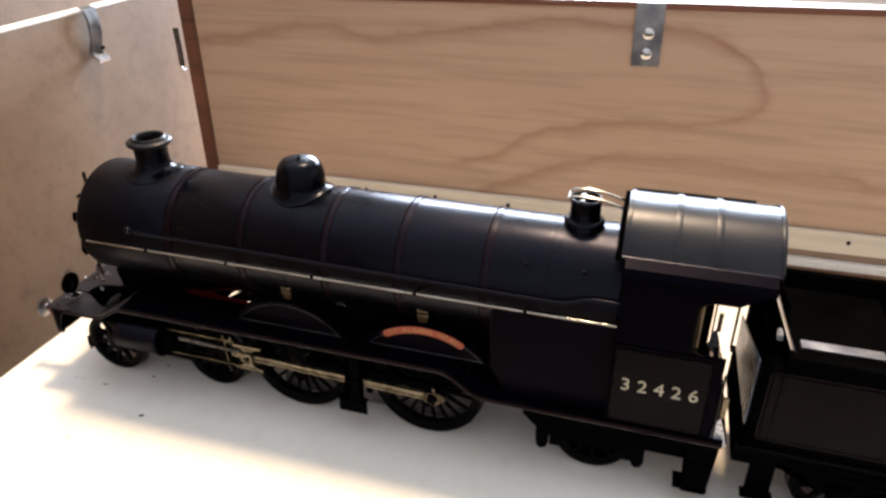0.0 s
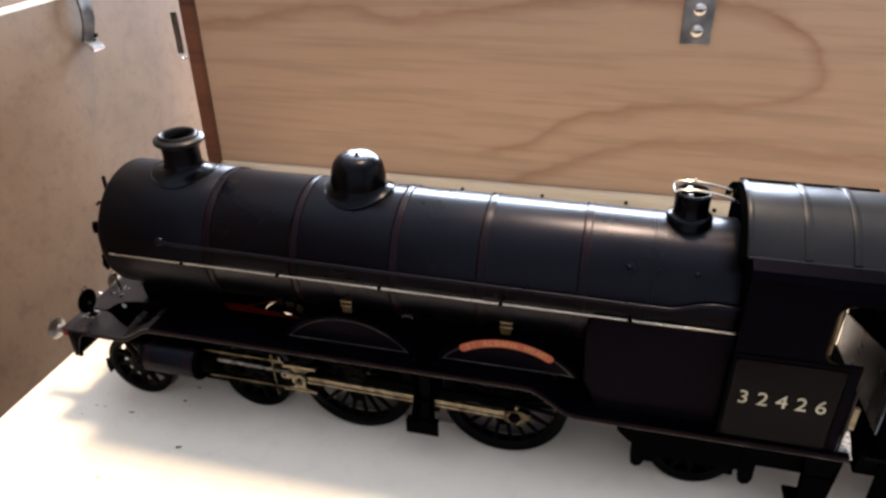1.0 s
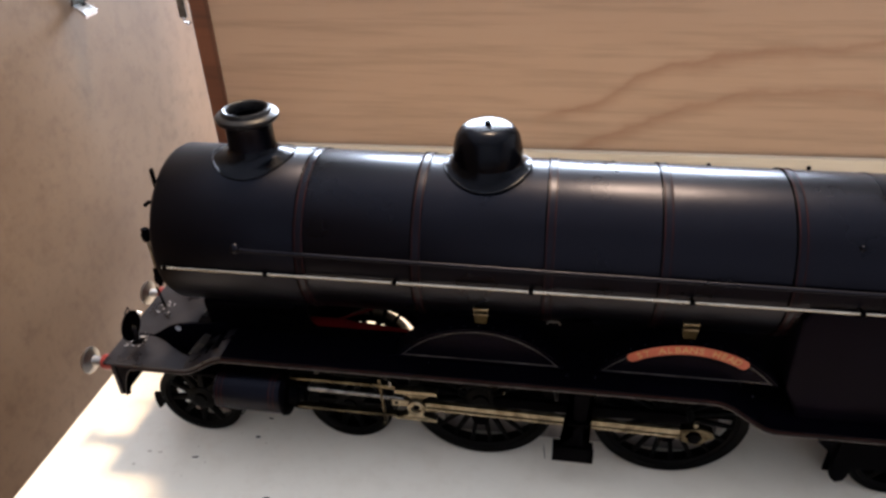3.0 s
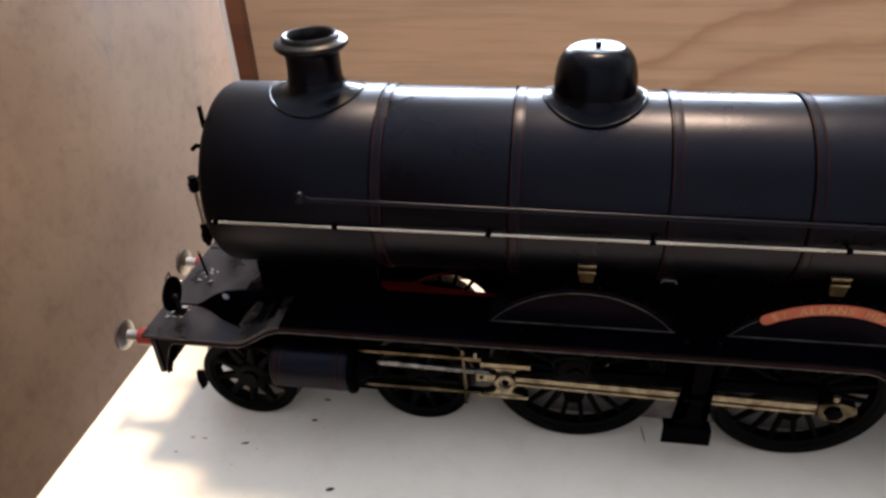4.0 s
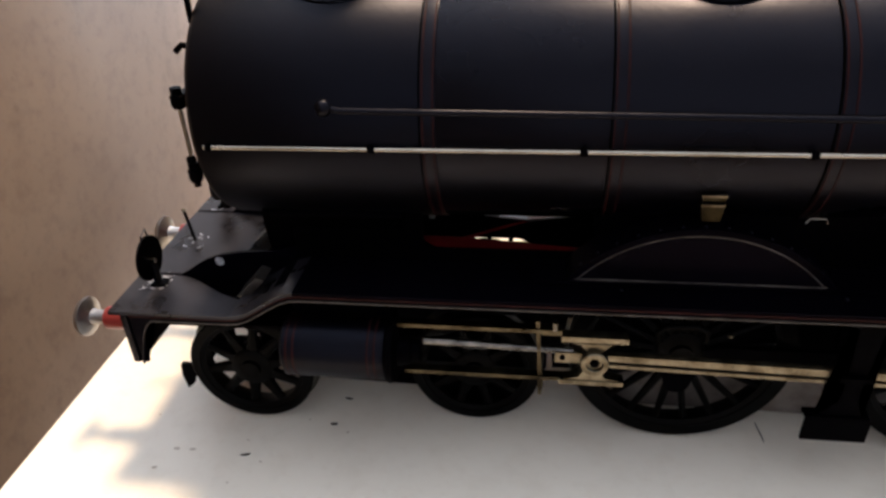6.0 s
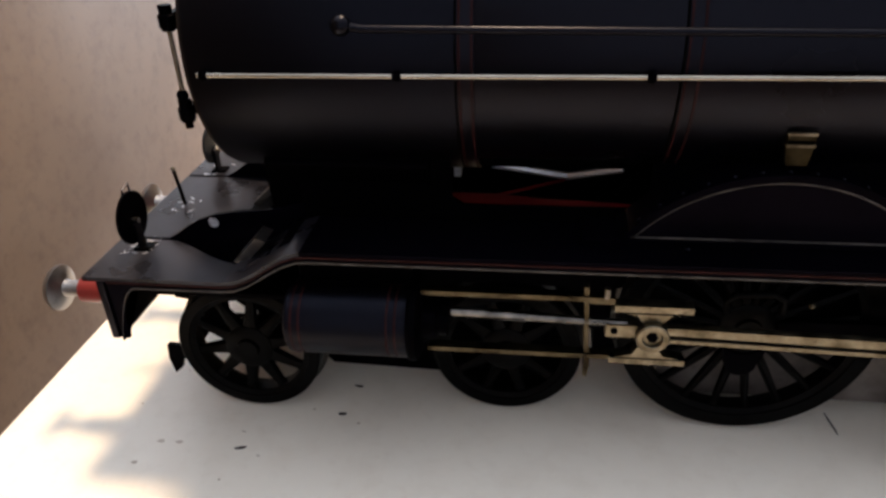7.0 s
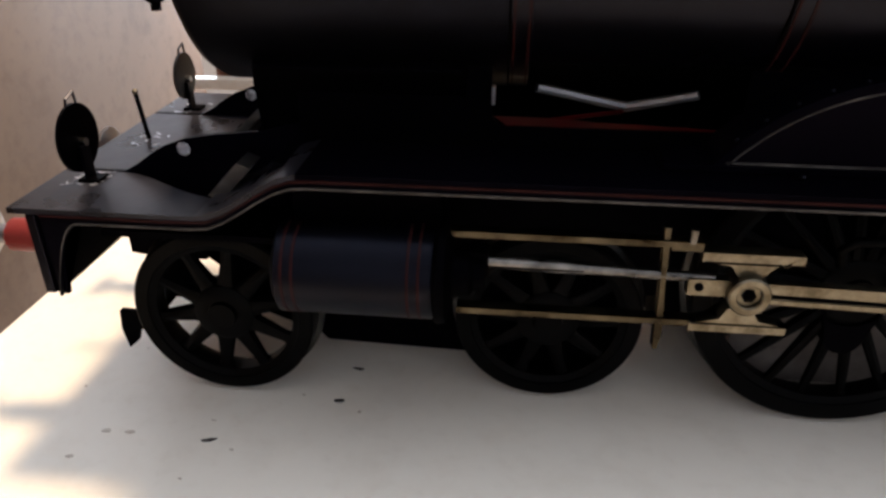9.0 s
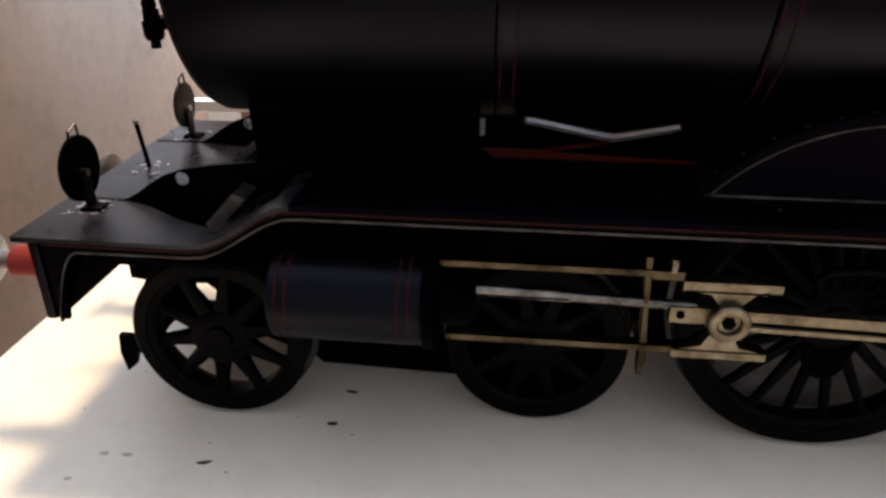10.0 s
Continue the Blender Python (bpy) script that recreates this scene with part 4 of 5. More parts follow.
for side in (-1, 1):
    splasher(10.19, 2.05, side, False)
    splasher(15.08, 2.05, side, True)
    y = side * 1.98
    part("sand_step", boxed(7.6, 16.2, min(side * 1.32, y), max(side * 1.32, y), 3.66, 3.73), FLAT, loco, smooth=False, bevel=0.03)
    for x in (9.0, 12.35, 13.0, 16.6):
        part("rivet", ball(bmesh.new(), (x, side * 2.14, 3.69 if x < 16 else 3.50), 0.035), BLACK, loco)
    for x in (10.24, 15.02):
        y = side * 1.80
        pad = prism(bmesh.new(), [(x - 0.13, 4.82), (x + 0.13, 4.82), (x + 0.16, 4.98), (x + 0.17, 5.24), (x - 0.17, 5.24), (x - 0.16, 4.98)], y - 0.05, y + 0.05)
        box(pad, x - 0.10, x + 0.10, min(y, side * 1.3), max(y, side * 1.3), 4.98, 5.06)
        clip = part("pipe_clip", pad, CLIP, loco, "small dull brass pipe clip", smooth=False)
        for z in (5.225, 5.07):
            part("clip_strap", boxed(x - 0.18, x + 0.18, y - 0.065, y + 0.065, z, z + 0.035), BRASS, clip, "thin brass strap", smooth=False)
        part("clip_groove", boxed(x - 0.165, x + 0.165, y - 0.055, y + 0.055, 5.12, 5.16), MATT_BLACK, clip, "dark groove", smooth=False)


for side in (-1, 1):
    # bent rod added to imitate a small bright glint beside the frame
    part("glint_rod", rod(bmesh.new(), [(11.80, side * 1.36, 4.57), (11.84, side * 1.36, 4.65), (12.08, side * 1.36, 4.65), (12.12, side * 1.36, 4.57)], 0.018, 8), PISTON, loco, "short metal rod added for a bright glint")


def firebox():
    for s in (-1, 1):
        y0, y1 = s * 1.2, s * 2.06
        outline = [(17.38, 5.96), (17.22, 5.7), (17.28, 3.75), (17.72, 2.86), (21.0, 2.86), (21.0, 5.96)]
        part("firebox_side", prism(bmesh.new(), outline, min(y0, y1), max(y0, y1)), PANEL_BLACK, loco, smooth=False, bevel=0.08)


firebox()


def cab():
    """Side sheets with a rounded cut-out, spectacle plate, arched roof."""
    x0, x1 = 20.95, 23.92
    eave, crown = 8.20, 9.13
    for s in (-1, 1):
        y0, y1 = min(s * 2.40, s * 2.32), max(s * 2.40, s * 2.32)
        c0, lo, hi, r = 23.0, 5.72, 7.42, 0.34
        bm = boxed(x0, x1, y0, y1, 2.86, lo)
        box(bm, x0, c0, y0, y1, lo, hi)
        prism(bm, [(x0, hi), (23.95, hi), (24.4, 7.70), (24.6, 7.86), (x0, 7.86)], y0, y1)
        for cz, zc, a in ((lo + r, lo, 270), (hi - r, hi, 90)):
            prism(bm, [(c0, zc)] + arc(c0 + r, cz, r, a, 180, 6), y0, y1)
        sheet = part("cab_side", bm, FLAT, loco, smooth=False)
        cut = arc(c0 + r, lo + r, r, 270, 180, 6) + arc(c0 + r, hi - r, r, 180, 90, 6)
        yl = s * 2.404
        part("side_panel", prism(bmesh.new(), rounded(21.0, 23.66, 2.92, 5.54, 0.17), yl - 0.004, yl + 0.004), CAB_PANEL, sheet, "brownish black lined panel", smooth=False)
        ring = rounded(21.0, 23.66, 2.92, 5.54, 0.17)
        ring_in = rounded(21.03, 23.63, 2.95, 5.51, 0.14)
        bm = bmesh.new()
        n = len(ring)
        va = [bm.verts.new((x, yl + s * 0.008, z)) for x, z in ring]
        vb = [bm.verts.new((x, yl + s * 0.008, z)) for x, z in ring_in]
        for i in range(n):
            bm.faces.new((va[i], va[(i + 1) % n], vb[(i + 1) % n], vb[i]))
        bmesh.ops.solidify(bm, geom=bm.faces[:], thickness=0.006)
        part("lining", bm, LINE_BROWN, sheet, "thin dull brown panel line")
        part("beading", boxed(x0, 23.9, s * 2.415 - 0.025, s * 2.415 + 0.025, 5.62, 5.69), FLAT, sheet, smooth=False, bevel=0.012)
        for i, ch in enumerate("32426"):
            k = i if s < 0 else 4 - i
            m = Matrix.Translation((21.40 + 0.47 * k, s * 2.422, 4.30)) @ Matrix.Rotation(0 if s < 0 else math.pi, 4, "Z")
            letter(ch, 0.60, CREAM, loco, m, "cab_figure", 0.006)
        rail = [(x1 + 0.08, s * 2.36, 2.9), (x1 + 0.08, s * 2.36, 5.2)]
        part("cab_handrail", rod(bmesh.new(), rail, 0.035, 10), WORN, loco, "worn cab handrail")
        part("entrance_plate", prism(bmesh.new(), [(23.93, 2.74), (24.42, 2.62), (24.24, 3.3), (24.12, 3.62), (23.98, 3.4)], s * 2.30 - 0.02, s * 2.30 + 0.02), SOLDER, loco, "small bright metal plate at the cab entrance", smooth=False)
        part("entrance_pillar", boxed(24.10, 24.24, s * 2.2 - 0.05, s * 2.2 + 0.05, 3.60, 4.30), BRASS, loco, "short brass pillar", smooth=False, bevel=0.02)
        part("cut_out_beading", rod(bmesh.new(), [(x, s * 2.38, z) for x, z in cut], 0.026, 8), CLIP, sheet, "brass window beading")
        part("side_shutter", boxed(23.04, 23.20, s * 2.2 - 0.03, s * 2.2 + 0.03, 5.65, 7.5), DARK, loco, smooth=False)
        part("shutter_rail", rod(bmesh.new(), [(23.10, s * 2.27, 5.75), (23.10, s * 2.27, 7.4)], 0.045, 8), BRASS, loco, "tarnished brass rail")
        part("seat_box", boxed(21.1, 23.0, min(s * 1.5, s * 2.3), max(s * 1.5, s * 2.3), 2.87, 5.3), DARK, loco, smooth=False, bevel=0.04)
        st = part("cab_step", boxed(23.2, 24.2, min(s * 1.7, s * 2.3), max(s * 1.7, s * 2.3), 0.62, 0.72), DARK, loco, smooth=False)
        part("step_hanger", prism(bmesh.new(), [(23.3, 2.8), (24.3, 2.8), (24.15, 1.9), (24.15, 0.55), (23.45, 0.55), (23.45, 1.9)], s * 2.27 - 0.03, s * 2.27 + 0.03), DARK, st, smooth=False)
        part("tread", boxed(23.4, 24.2, min(s * 1.95, s * 2.3), max(s * 1.95, s * 2.3), 1.75, 1.83), DARK, st, smooth=False)
    # front sheet round the firebox
    half = 1.90

    def arch(up, wide=1.0, n=40):
        """A flat crown that falls more steeply towards the eaves."""
        ys = [-half * wide * math.cos(math.pi * i / n) for i in range(n + 1)]
        return [(y, eave + up + (crown - eave) * (1 - abs(y / half) ** 2.2)) for y in ys]

    outline = [(-2.32, 5.0), (2.32, 5.0), (2.32, 7.83)] + arch(-0.05, 0.94, 20)[::-1] + [(-2.32, 7.83)]
    part("cab_front", prism(bmesh.new(), outline, 20.95, 21.03, "x"), MATT_BLACK, loco, smooth=False)
    # roof with ribs and a gutter along each eave
    top = arch(0.0)
    low = [(y, z - 0.06) for y, z in top]
    roof = part("cab_roof", prism(bmesh.new(), top + low[::-1], 20.82, 24.92, "x"), ROOF, loco, "dark grey satin arched cab roof with ribs")
    for x, w in ((20.90, 0.05), (22.2, 0.09), (23.27, 0.09), (24.87, 0.05)):
        t2, l2 = arch(0.045, 0.995), arch(-0.02, 0.995)
        part("roof_rib", prism(bmesh.new(), t2 + l2[::-1], x - w, x + w, "x"), ROOF, roof, smooth=True, bevel=0.02)
    part("roof_front_rim", prism(bmesh.new(), arch(-0.035) + [(y, z - 0.12) for y, z in arch(-0.035)][::-1], 20.66, 20.815, "x"), MATT_BLACK, roof)
    for s in (-1, 1):
        part("roof_gutter", rod(bmesh.new(), [(20.84, s * 1.91, eave - 0.03), (24.85, s * 1.91, eave - 0.03)], 0.05, 8), BLACK, roof)
        part("roof_valance", prism(bmesh.new(), [(s * 2.40, 7.865), (s * 2.27, 8.05), (s * 1.95, 8.19), (s * 1.87, 8.17), (s * 2.20, 8.02), (s * 2.32, 7.865)], 20.95, 24.78, "x"), FLAT, roof, smooth=False)
    part("rain_strip", boxed(20.86, 24.30, 1.10, 1.22, 8.78, 8.90), MATT_BLACK, roof, "black rain strip", smooth=False)
    # backhead in shade
    part("backhead", turned(bmesh.new(), [(0.0, 0.0), (1.85, 0.0), (1.9, 0.06), (1.9, 0.5), (0.0, 0.5)], (21.0, 0, 5.6), "x", 40), DARK, loco)
    part("regulator_handle", rod(bmesh.new(), [(21.6, -0.5, 6.3), (21.75, -0.5, 6.3), (21.75, 0.6, 6.0)], 0.05, 8), BRASS, loco)
    part("cab_floor", boxed(21.0, 24.3, -2.31, 2.31, 2.80, 2.86), DARK, loco, smooth=False)
    part("fall_plate", prism(bmesh.new(), [(24.0, 2.87), (24.45, 2.60), (24.45, 2.66), (24.0, 2.95)], -2.28, 2.28), STEEL, loco, "bright steel fall plate", smooth=False)


cab()


# ---- wheels, axles ----
FLANGE = 0.07
TREAD = painted("dull_steel_tread", (0.03, 0.03, 0.029), (0.09, 0.087, 0.082), 0.3, 0.45, 1.0, patch=200)
W_Y = 1.62     # outer wheel face from the centre line


def wheel_meshes(r, spokes, hub_r, rim, width, tag_):
    """Meshes of hub, one spoke, tyre and balance weight, about y at the origin, outer face to -y."""
    out = {}

    def keep(key, bm, mat, mats=()):
        ob = part(tag_ + key, bm, mat, None, mats=mats)
        out[key] = ob.data
        bpy.data.objects.remove(ob)
    bm = turned(bmesh.new(), [(0.0, -0.05), (hub_r * 0.45, -0.05), (hub_r * 0.48, 0.01), (hub_r * 0.9, 0.02), (hub_r, 0.05), (hub_r, width * 0.9), (0.0, width * 0.9)], (0, 0, 0), "y", 28)
    keep("hub", bm, WHEEL)
    ri = r - rim
    wide = spokes < 14
    w0, w1 = (hub_r * 0.30, hub_r * 0.21) if wide else (hub_r * 0.17, hub_r * 0.13)
    bm = bmesh.new()
    prof = [(hub_r * 0.85, w0 * 1.35), (hub_r * 1.15, w0), (ri - 0.16, w1), (ri - 0.04, w1 * 1.5)]
    rows = []
    for rr, w in prof:
        k = (rr - hub_r) / (ri - hub_r)
        ya, yb = 0.05 + 0.03 * k, width * (0.7 - 0.15 * k)
        rows.append([bm.verts.new(p) for p in ((rr, (ya + yb) / 2, -w), (rr, ya + 0.03, -w * 0.75), (rr, ya, 0), (rr, ya + 0.03, w * 0.75), (rr, (ya + yb) / 2, w), (rr, yb, 0))])
    for p, q in zip(rows, rows[1:]):
        for k in range(6):
            bm.faces.new((p[k], p[(k + 1) % 6], q[(k + 1) % 6], q[k]))
    bm.faces.new(rows[0][::-1])
    bm.faces.new(rows[-1])
    keep("spoke", bm, WHEEL)
    bm = turned(bmesh.new(), [(ri - 0.09, 0.06), (ri, 0.02), (ri + 0.01, 0.0), (r - 0.03, 0.0), (r, 0.03), (r, width * 0.68), (r + FLANGE * 0.9, width * 0.78), (r + FLANGE, width * 0.88), (r + FLANGE * 0.5, width), (ri, width), (ri - 0.09, width * 0.6), (ri - 0.09, 0.06)], (0, 0, 0), "y", 80)
    for f in bm.faces:
        c = f.calc_center_median()
        if math.hypot(c.x, c.z) > r - 0.012:
            f.material_index = 1
    keep("tyre", bm, WHEEL, (TREAD,))
    if not wide:
        ow = arc(0, 0, ri - 0.02, 40, 100, 12)
        iw = arc(0, 0, ri - 0.42, 96, 44, 10)
        keep("balance_weight", prism(bmesh.new(), ow + iw, 0.05, width * 0.5), DARK)
        keep("crank_boss", prism(bmesh.new(), arc(0.0, 0.0, hub_r * 1.0, 160, 380, 12) + arc(0, -0.62, 0.24, 0, -180, 8), 0.0, width * 0.6), DARK)
    return out


def set_wheel(kind, made, spokes, parent, m):
    w = share(kind, made["hub"], parent, m, "black spoked wheel")

    def under(name, key, turn=0.0):
        ob = new(name, made[key])
        ob.parent = w
        ob.matrix_parent_inverse = Matrix.Identity(4)
        ob.matrix_basis = Matrix.Rotation(turn, 4, "Y")
    for i in range(spokes):
        under("spoke", "spoke", 2 * math.pi * (i + 0.5) / spokes)
    under("tyre", "tyre")
    for key in ("balance_weight", "crank_boss"):
        if key in made:
            under(key, key)
    return w


KINDS = {"bogie_wheel": (1.22, 10, 0.41, 0.20, 0.46), "driving_wheel": (1.94, 20, 0.45, 0.26, 0.44)}
WHEELS = {k: wheel_meshes(*v, k) for k, v in KINDS.items()}


def wheels():
    for kind, x, turn, face in (("bogie_wheel", 2.25, 8, 1.76), ("bogie_wheel", 6.55, 20, 1.46), ("driving_wheel", 10.2, 0, 1.60), ("driving_wheel", 15.0, 0, 1.60), ("bogie_wheel", 20.6, 30, 1.60)):
        r = KINDS[kind][0] + FLANGE
        for s in (-1, 1):
            m = Matrix.Translation((x, s * face, r)) @ Matrix.Rotation(radians(turn if s < 0 else -turn), 4, "Y")
            if s > 0:
                m = m @ Matrix.Rotation(math.pi, 4, "Z")
            set_wheel(kind, WHEELS[kind], KINDS[kind][1], loco, m)
        part("axle", rod(bmesh.new(), [(x, -face, r), (x, face, r)], 0.16, 12), DARK, loco)


wheels()


def bogie():
    for s in (-1, 1):
        y = s * 0.80
        bm = prism(bmesh.new(), [(1.0, 0.95), (2.9, 0.9), (3.4, 0.36), (5.1, 0.32), (5.4, 0.30), (7.5, 0.30), (7.9, 0.95), (7.9, 1.3), (1.0, 1.3)], y - 0.04, y + 0.04)
        prism(bm, [(2.1, 1.3), (7.9, 1.3), (7.9, 1.7), (4.8, 1.9), (3.6, 1.9), (2.1, 1.72)], y - 0.04, y + 0.04)
        prism(bm, [(1.0, 1.3), (1.55, 1.3), (1.55, 1.66), (1.0, 1.6)], y - 0.04, y + 0.04)
        part("bogie_frame", bm, DARK, loco, smooth=False)
        part("guard_iron", prism(bmesh.new(), [(0.65, 1.10), (1.1, 1.08), (1.1, 0.84), (0.88, 0.80), (0.82, 0.60), (0.68, 0.48), (0.62, 0.8)], s * 1.48 - 0.05, s * 1.48 + 0.05), DARK, loco, smooth=False, bevel=0.02)
        part("guard_stay", boxed(0.9, 1.1, min(s * 0.4, s * 1.43), max(s * 0.4, s * 1.43), 0.9, 1.04), DARK, loco, smooth=False)
    part("pony_frame", boxed(18.6, 22.2, -0.75, 0.75, 1.2, 2.2), DARK, loco, smooth=False, bevel=0.05)
    # outside frame over the trailing wheels
    for s in (-1, 1):
        tf = part("trailing_frame", prism(bmesh.new(), [(18.3, 2.80), (18.4, 2.10), (18.75, 1.75), (19.4, 1.32), (21.9, 1.32), (22.3, 1.60), (23.6, 1.60), (23.6, 2.80)], s * 1.98 - 0.04, s * 1.98 + 0.04), DARK, loco, smooth=False)
        for x in (19.05, 22.05):
            part("axle_guard", prism(bmesh.new(), [(x - 0.20, 2.3), (x + 0.20, 2.3), (x + 0.17, 1.45), (x + 0.22, 1.12), (x + 0.15, 0.93), (x - 0.02, 0.86), (x - 0.15, 0.98), (x - 0.19, 1.3)], s * 2.0 - 0.10, s * 2.0 + 0.10), DARK, tf, smooth=False, bevel=0.03)
        part("ash_pan", boxed(17.8, 18.6, min(s * 0.8, s * 1.5), max(s * 0.8, s * 1.5), 1.9, 2.8), DARK, loco, smooth=False, bevel=0.04)
        part("wheel_backing", boxed(19.2, 22.0, min(s * 1.0, s * 1.07), max(s * 1.0, s * 1.07), 0.12, 2.2), DARK, loco, smooth=False)


bogie()


def cylinder(s):
    y, z = s * 2.32, 2.44
    c = part("cylinder", turned(bmesh.new(), [(0.0, 3.36), (0.47, 3.36), (0.548, 3.41), (0.548, 5.14), (0.51, 5.20), (0.0, 5.20)], (0, y, z), "x", 48), SMOKE, loco)
    for x in (3.50, 3.62, 4.90, 5.02):
        part("lining", turned(bmesh.new(), [(0.53, -0.016), (0.554, -0.016), (0.554, 0.016), (0.53, 0.016)], (x, y, z), "x", 48, False), LINE_RED, c, "thin dull red ring")
    part("cylinder_cover", turned(bmesh.new(), [(0.0, 5.18), (0.58, 5.18), (0.60, 5.22), (0.58, 5.30), (0.40, 5.36), (0.30, 5.36), (0.26, 5.55), (0.20, 5.60), (0.20, 5.72), (0.0, 5.72)], (0, y, z), "x", 40), DARK, c)
    part("valve_chest", boxed(3.5, 5.2, min(s * 1.4, s * 2.15), max(s * 1.4, s * 2.15), 2.7, 3.5), DARK, loco, smooth=False, bevel=0.05)
    y = s * 2.20
    zb = 2.55
    pr = part("piston_rod", rod(bmesh.new(), [(5.6, y, zb), (8.3, y, zb - 0.08)], 0.062, 14), PISTON, loco, "oily steel piston rod")
    part("rod_sleeve", rod(bmesh.new(), [(5.72, y, zb - 0.004), (6.86, y, zb - 0.037)], 0.078, 14), PISTON, pr, "oily brass sleeve")
    # shaded underside of the sleeve, put in as a dark strip
    part("sleeve_shade_line", boxed(5.74, 6.84, y - 0.081, y + 0.081, zb - 0.047, zb - 0.026), DARK, pr, "thin dark line", smooth=False)
    part("gland", boxed(5.42, 5.76, y - 0.12, y + 0.12, zb - 0.13, zb + 0.16), DARK, loco, smooth=False, bevel=0.03)
    part("slide_bar", boxed(5.26, 7.8, y - 0.09, y + 0.09, 2.88, 2.95), OILY, loco, "tarnished slide bar", smooth=False, bevel=0.015)
    part("slide_bar", boxed(5.40, 8.15, y - 0.09, y + 0.09, 1.88, 1.95), OILY, loco, "tarnished slide bar", smooth=False, bevel=0.015)
    mb = part("motion_bracket", prism(bmesh.new(), [(7.66, 3.10), (7.73, 3.10), (7.77, 2.3), (7.82, 1.72), (7.79, 1.50), (7.73, 1.52), (7.71, 2.3)], y - 0.06, y + 0.06), OILY, loco, smooth=False, bevel=0.015)
    part("bracket_bolt", turned(bmesh.new(), [(0.0, 0.0), (0.045, 0.0), (0.045, 0.16), (0.0, 0.18)], (7.98, y - 0.05, 2.93), "z", 8), PISTON, mb)
    part("bracket_foot", boxed(7.76, 8.1, y - 0.08, y + 0.1, 2.84, 2.94), OILY, mb, smooth=False)
    # crosshead
    yo = y + s * 0.02
    lift = 0.04
    body = [(8.10, 2.70), (8.42, 2.66), (8.52, 2.52), (8.76, 2.52), (8.88, 2.66), (9.18, 2.70), (9.18, 2.81), (8.10, 2.81)]
    foot = [(8.08, 1.90), (8.08, 1.80), (9.16, 1.80), (9.16, 1.90), (8.84, 1.96), (8.74, 2.12), (8.48, 2.12), (8.40, 1.97)]
    body, foot = [(x, z + lift) for x, z in body], [(x, z + lift) for x, z in foot]
    bm = prism(bmesh.new(), body, yo - 0.10, yo + 0.10)
    prism(bm, foot, yo - 0.10, yo + 0.10)
    turned(bm, [(0.0, -0.15), (0.13, -0.15), (0.15, -0.10), (0.23, -0.10), (0.24, -0.06), (0.24, 0.12), (0.0, 0.12)], (8.65, yo, 2.33 + lift), "y", 36)
    box(bm, 8.0, 8.5, yo - 0.08, yo + 0.08, 2.26 + lift, 2.46 + lift)
    ch = part("crosshead", bm, BRASS, loco, "pale brass crosshead", smooth=True)
    part("crosshead_pin", turned(bmesh.new(), [(0.0, -0.19 if s < 0 else 0.19), (0.08, -0.18 if s < 0 else 0.18), (0.09, -0.12 if s < 0 else 0.12), (0.0, -0.1 if s < 0 else 0.1)], (8.65, yo, 2.33 + lift), "y", 6), DARK, ch, "dark pin head")
    part("cotter", turned(bmesh.new(), [(0.0, -0.10), (0.05, -0.10), (0.05, 0.1), (0.0, 0.1)], (8.12, yo, 2.37 + lift), "y", 10), DARK, ch)
    ring = turned(bmesh.new(), [(0.135, -0.20), (0.15, -0.215), (0.215, -0.215), (0.235, -0.195), (0.235, -0.10), (0.135, -0.10), (0.135, -0.20)], (8.65, yo, 2.37), "y", 36)
    if s > 0:
        bmesh.ops.transform(ring, matrix=Matrix.Translation((0, 2 * yo, 0)) @ Matrix.Diagonal((1, -1, 1, 1)), verts=ring.verts)
    part("pin_collar", ring, BRASS, ch, "raised pale brass collar")
    # thin dark strips along the slippers' inner edges
    for xa, xb, za in ((8.12, 9.20, 2.735), (8.10, 9.16, 1.945)):
        part("slipper_dark_line", boxed(xa, xb, min(yo, yo + s * 0.104), max(yo, yo + s * 0.104), za - 0.012, za + 0.012), DARK, ch, "thin dark line", smooth=False)
    # connecting rod, fluted
    a, b = Vector((8.80, 0, 2.37)), Vector((15.35, 0, 2.21))
    d = (b - a).normalized()
    n = Vector((-d.z, 0, d.x))
    yc = y + s * 0.04

    def rail(off, half, y_lo, y_hi, bm):
        q = [a + n * (off + half * 0.8), b + n * (off + half), b + n * (off - half), a + n * (off - half * 0.8)]
        return prism(bm, [(p.x, p.z) for p in q], y_lo, y_hi)
    bm = rail(0.0, 0.145, yc - 0.035, yc + 0.035, bmesh.new())
    for off, wide in ((-0.105, 0.035), (0.06, 0.075)):
        rail(off, wide, yc - 0.065, yc + 0.065, bm)
    flute = rail(-0.045, 0.024, yc - 0.045, yc + 0.045, bmesh.new())
    cr = part("connecting_rod", bm, BRASS, loco, "pale fluted connecting rod", smooth=False)
    # shade inside the flute is put in as a dark strip
    part("flute", flute, DARK, cr, "dark strip in place of the flute's shade", smooth=False)
    bm = prism(bmesh.new(), [(15.14, 2.42), (15.57, 2.48), (15.88, 2.40), (15.93, 2.22), (15.76, 2.10), (15.64, 1.94), (15.37, 1.96), (15.14, 2.04)], yc - 0.11, yc + 0.11)
    be = part("big_end", bm, OILY, cr, "worn brass big end", smooth=False, bevel=0.03)
    ys = yc + s * 0.14
    part("crank_nut", turned(bmesh.new(), [(0.0, -0.05), (0.17, -0.05), (0.19, 0.0), (0.19, 0.08), (0.0, 0.08)], (15.45, ys, 2.22), "y", 6), DARK, be, "dark hexagon crank nut")
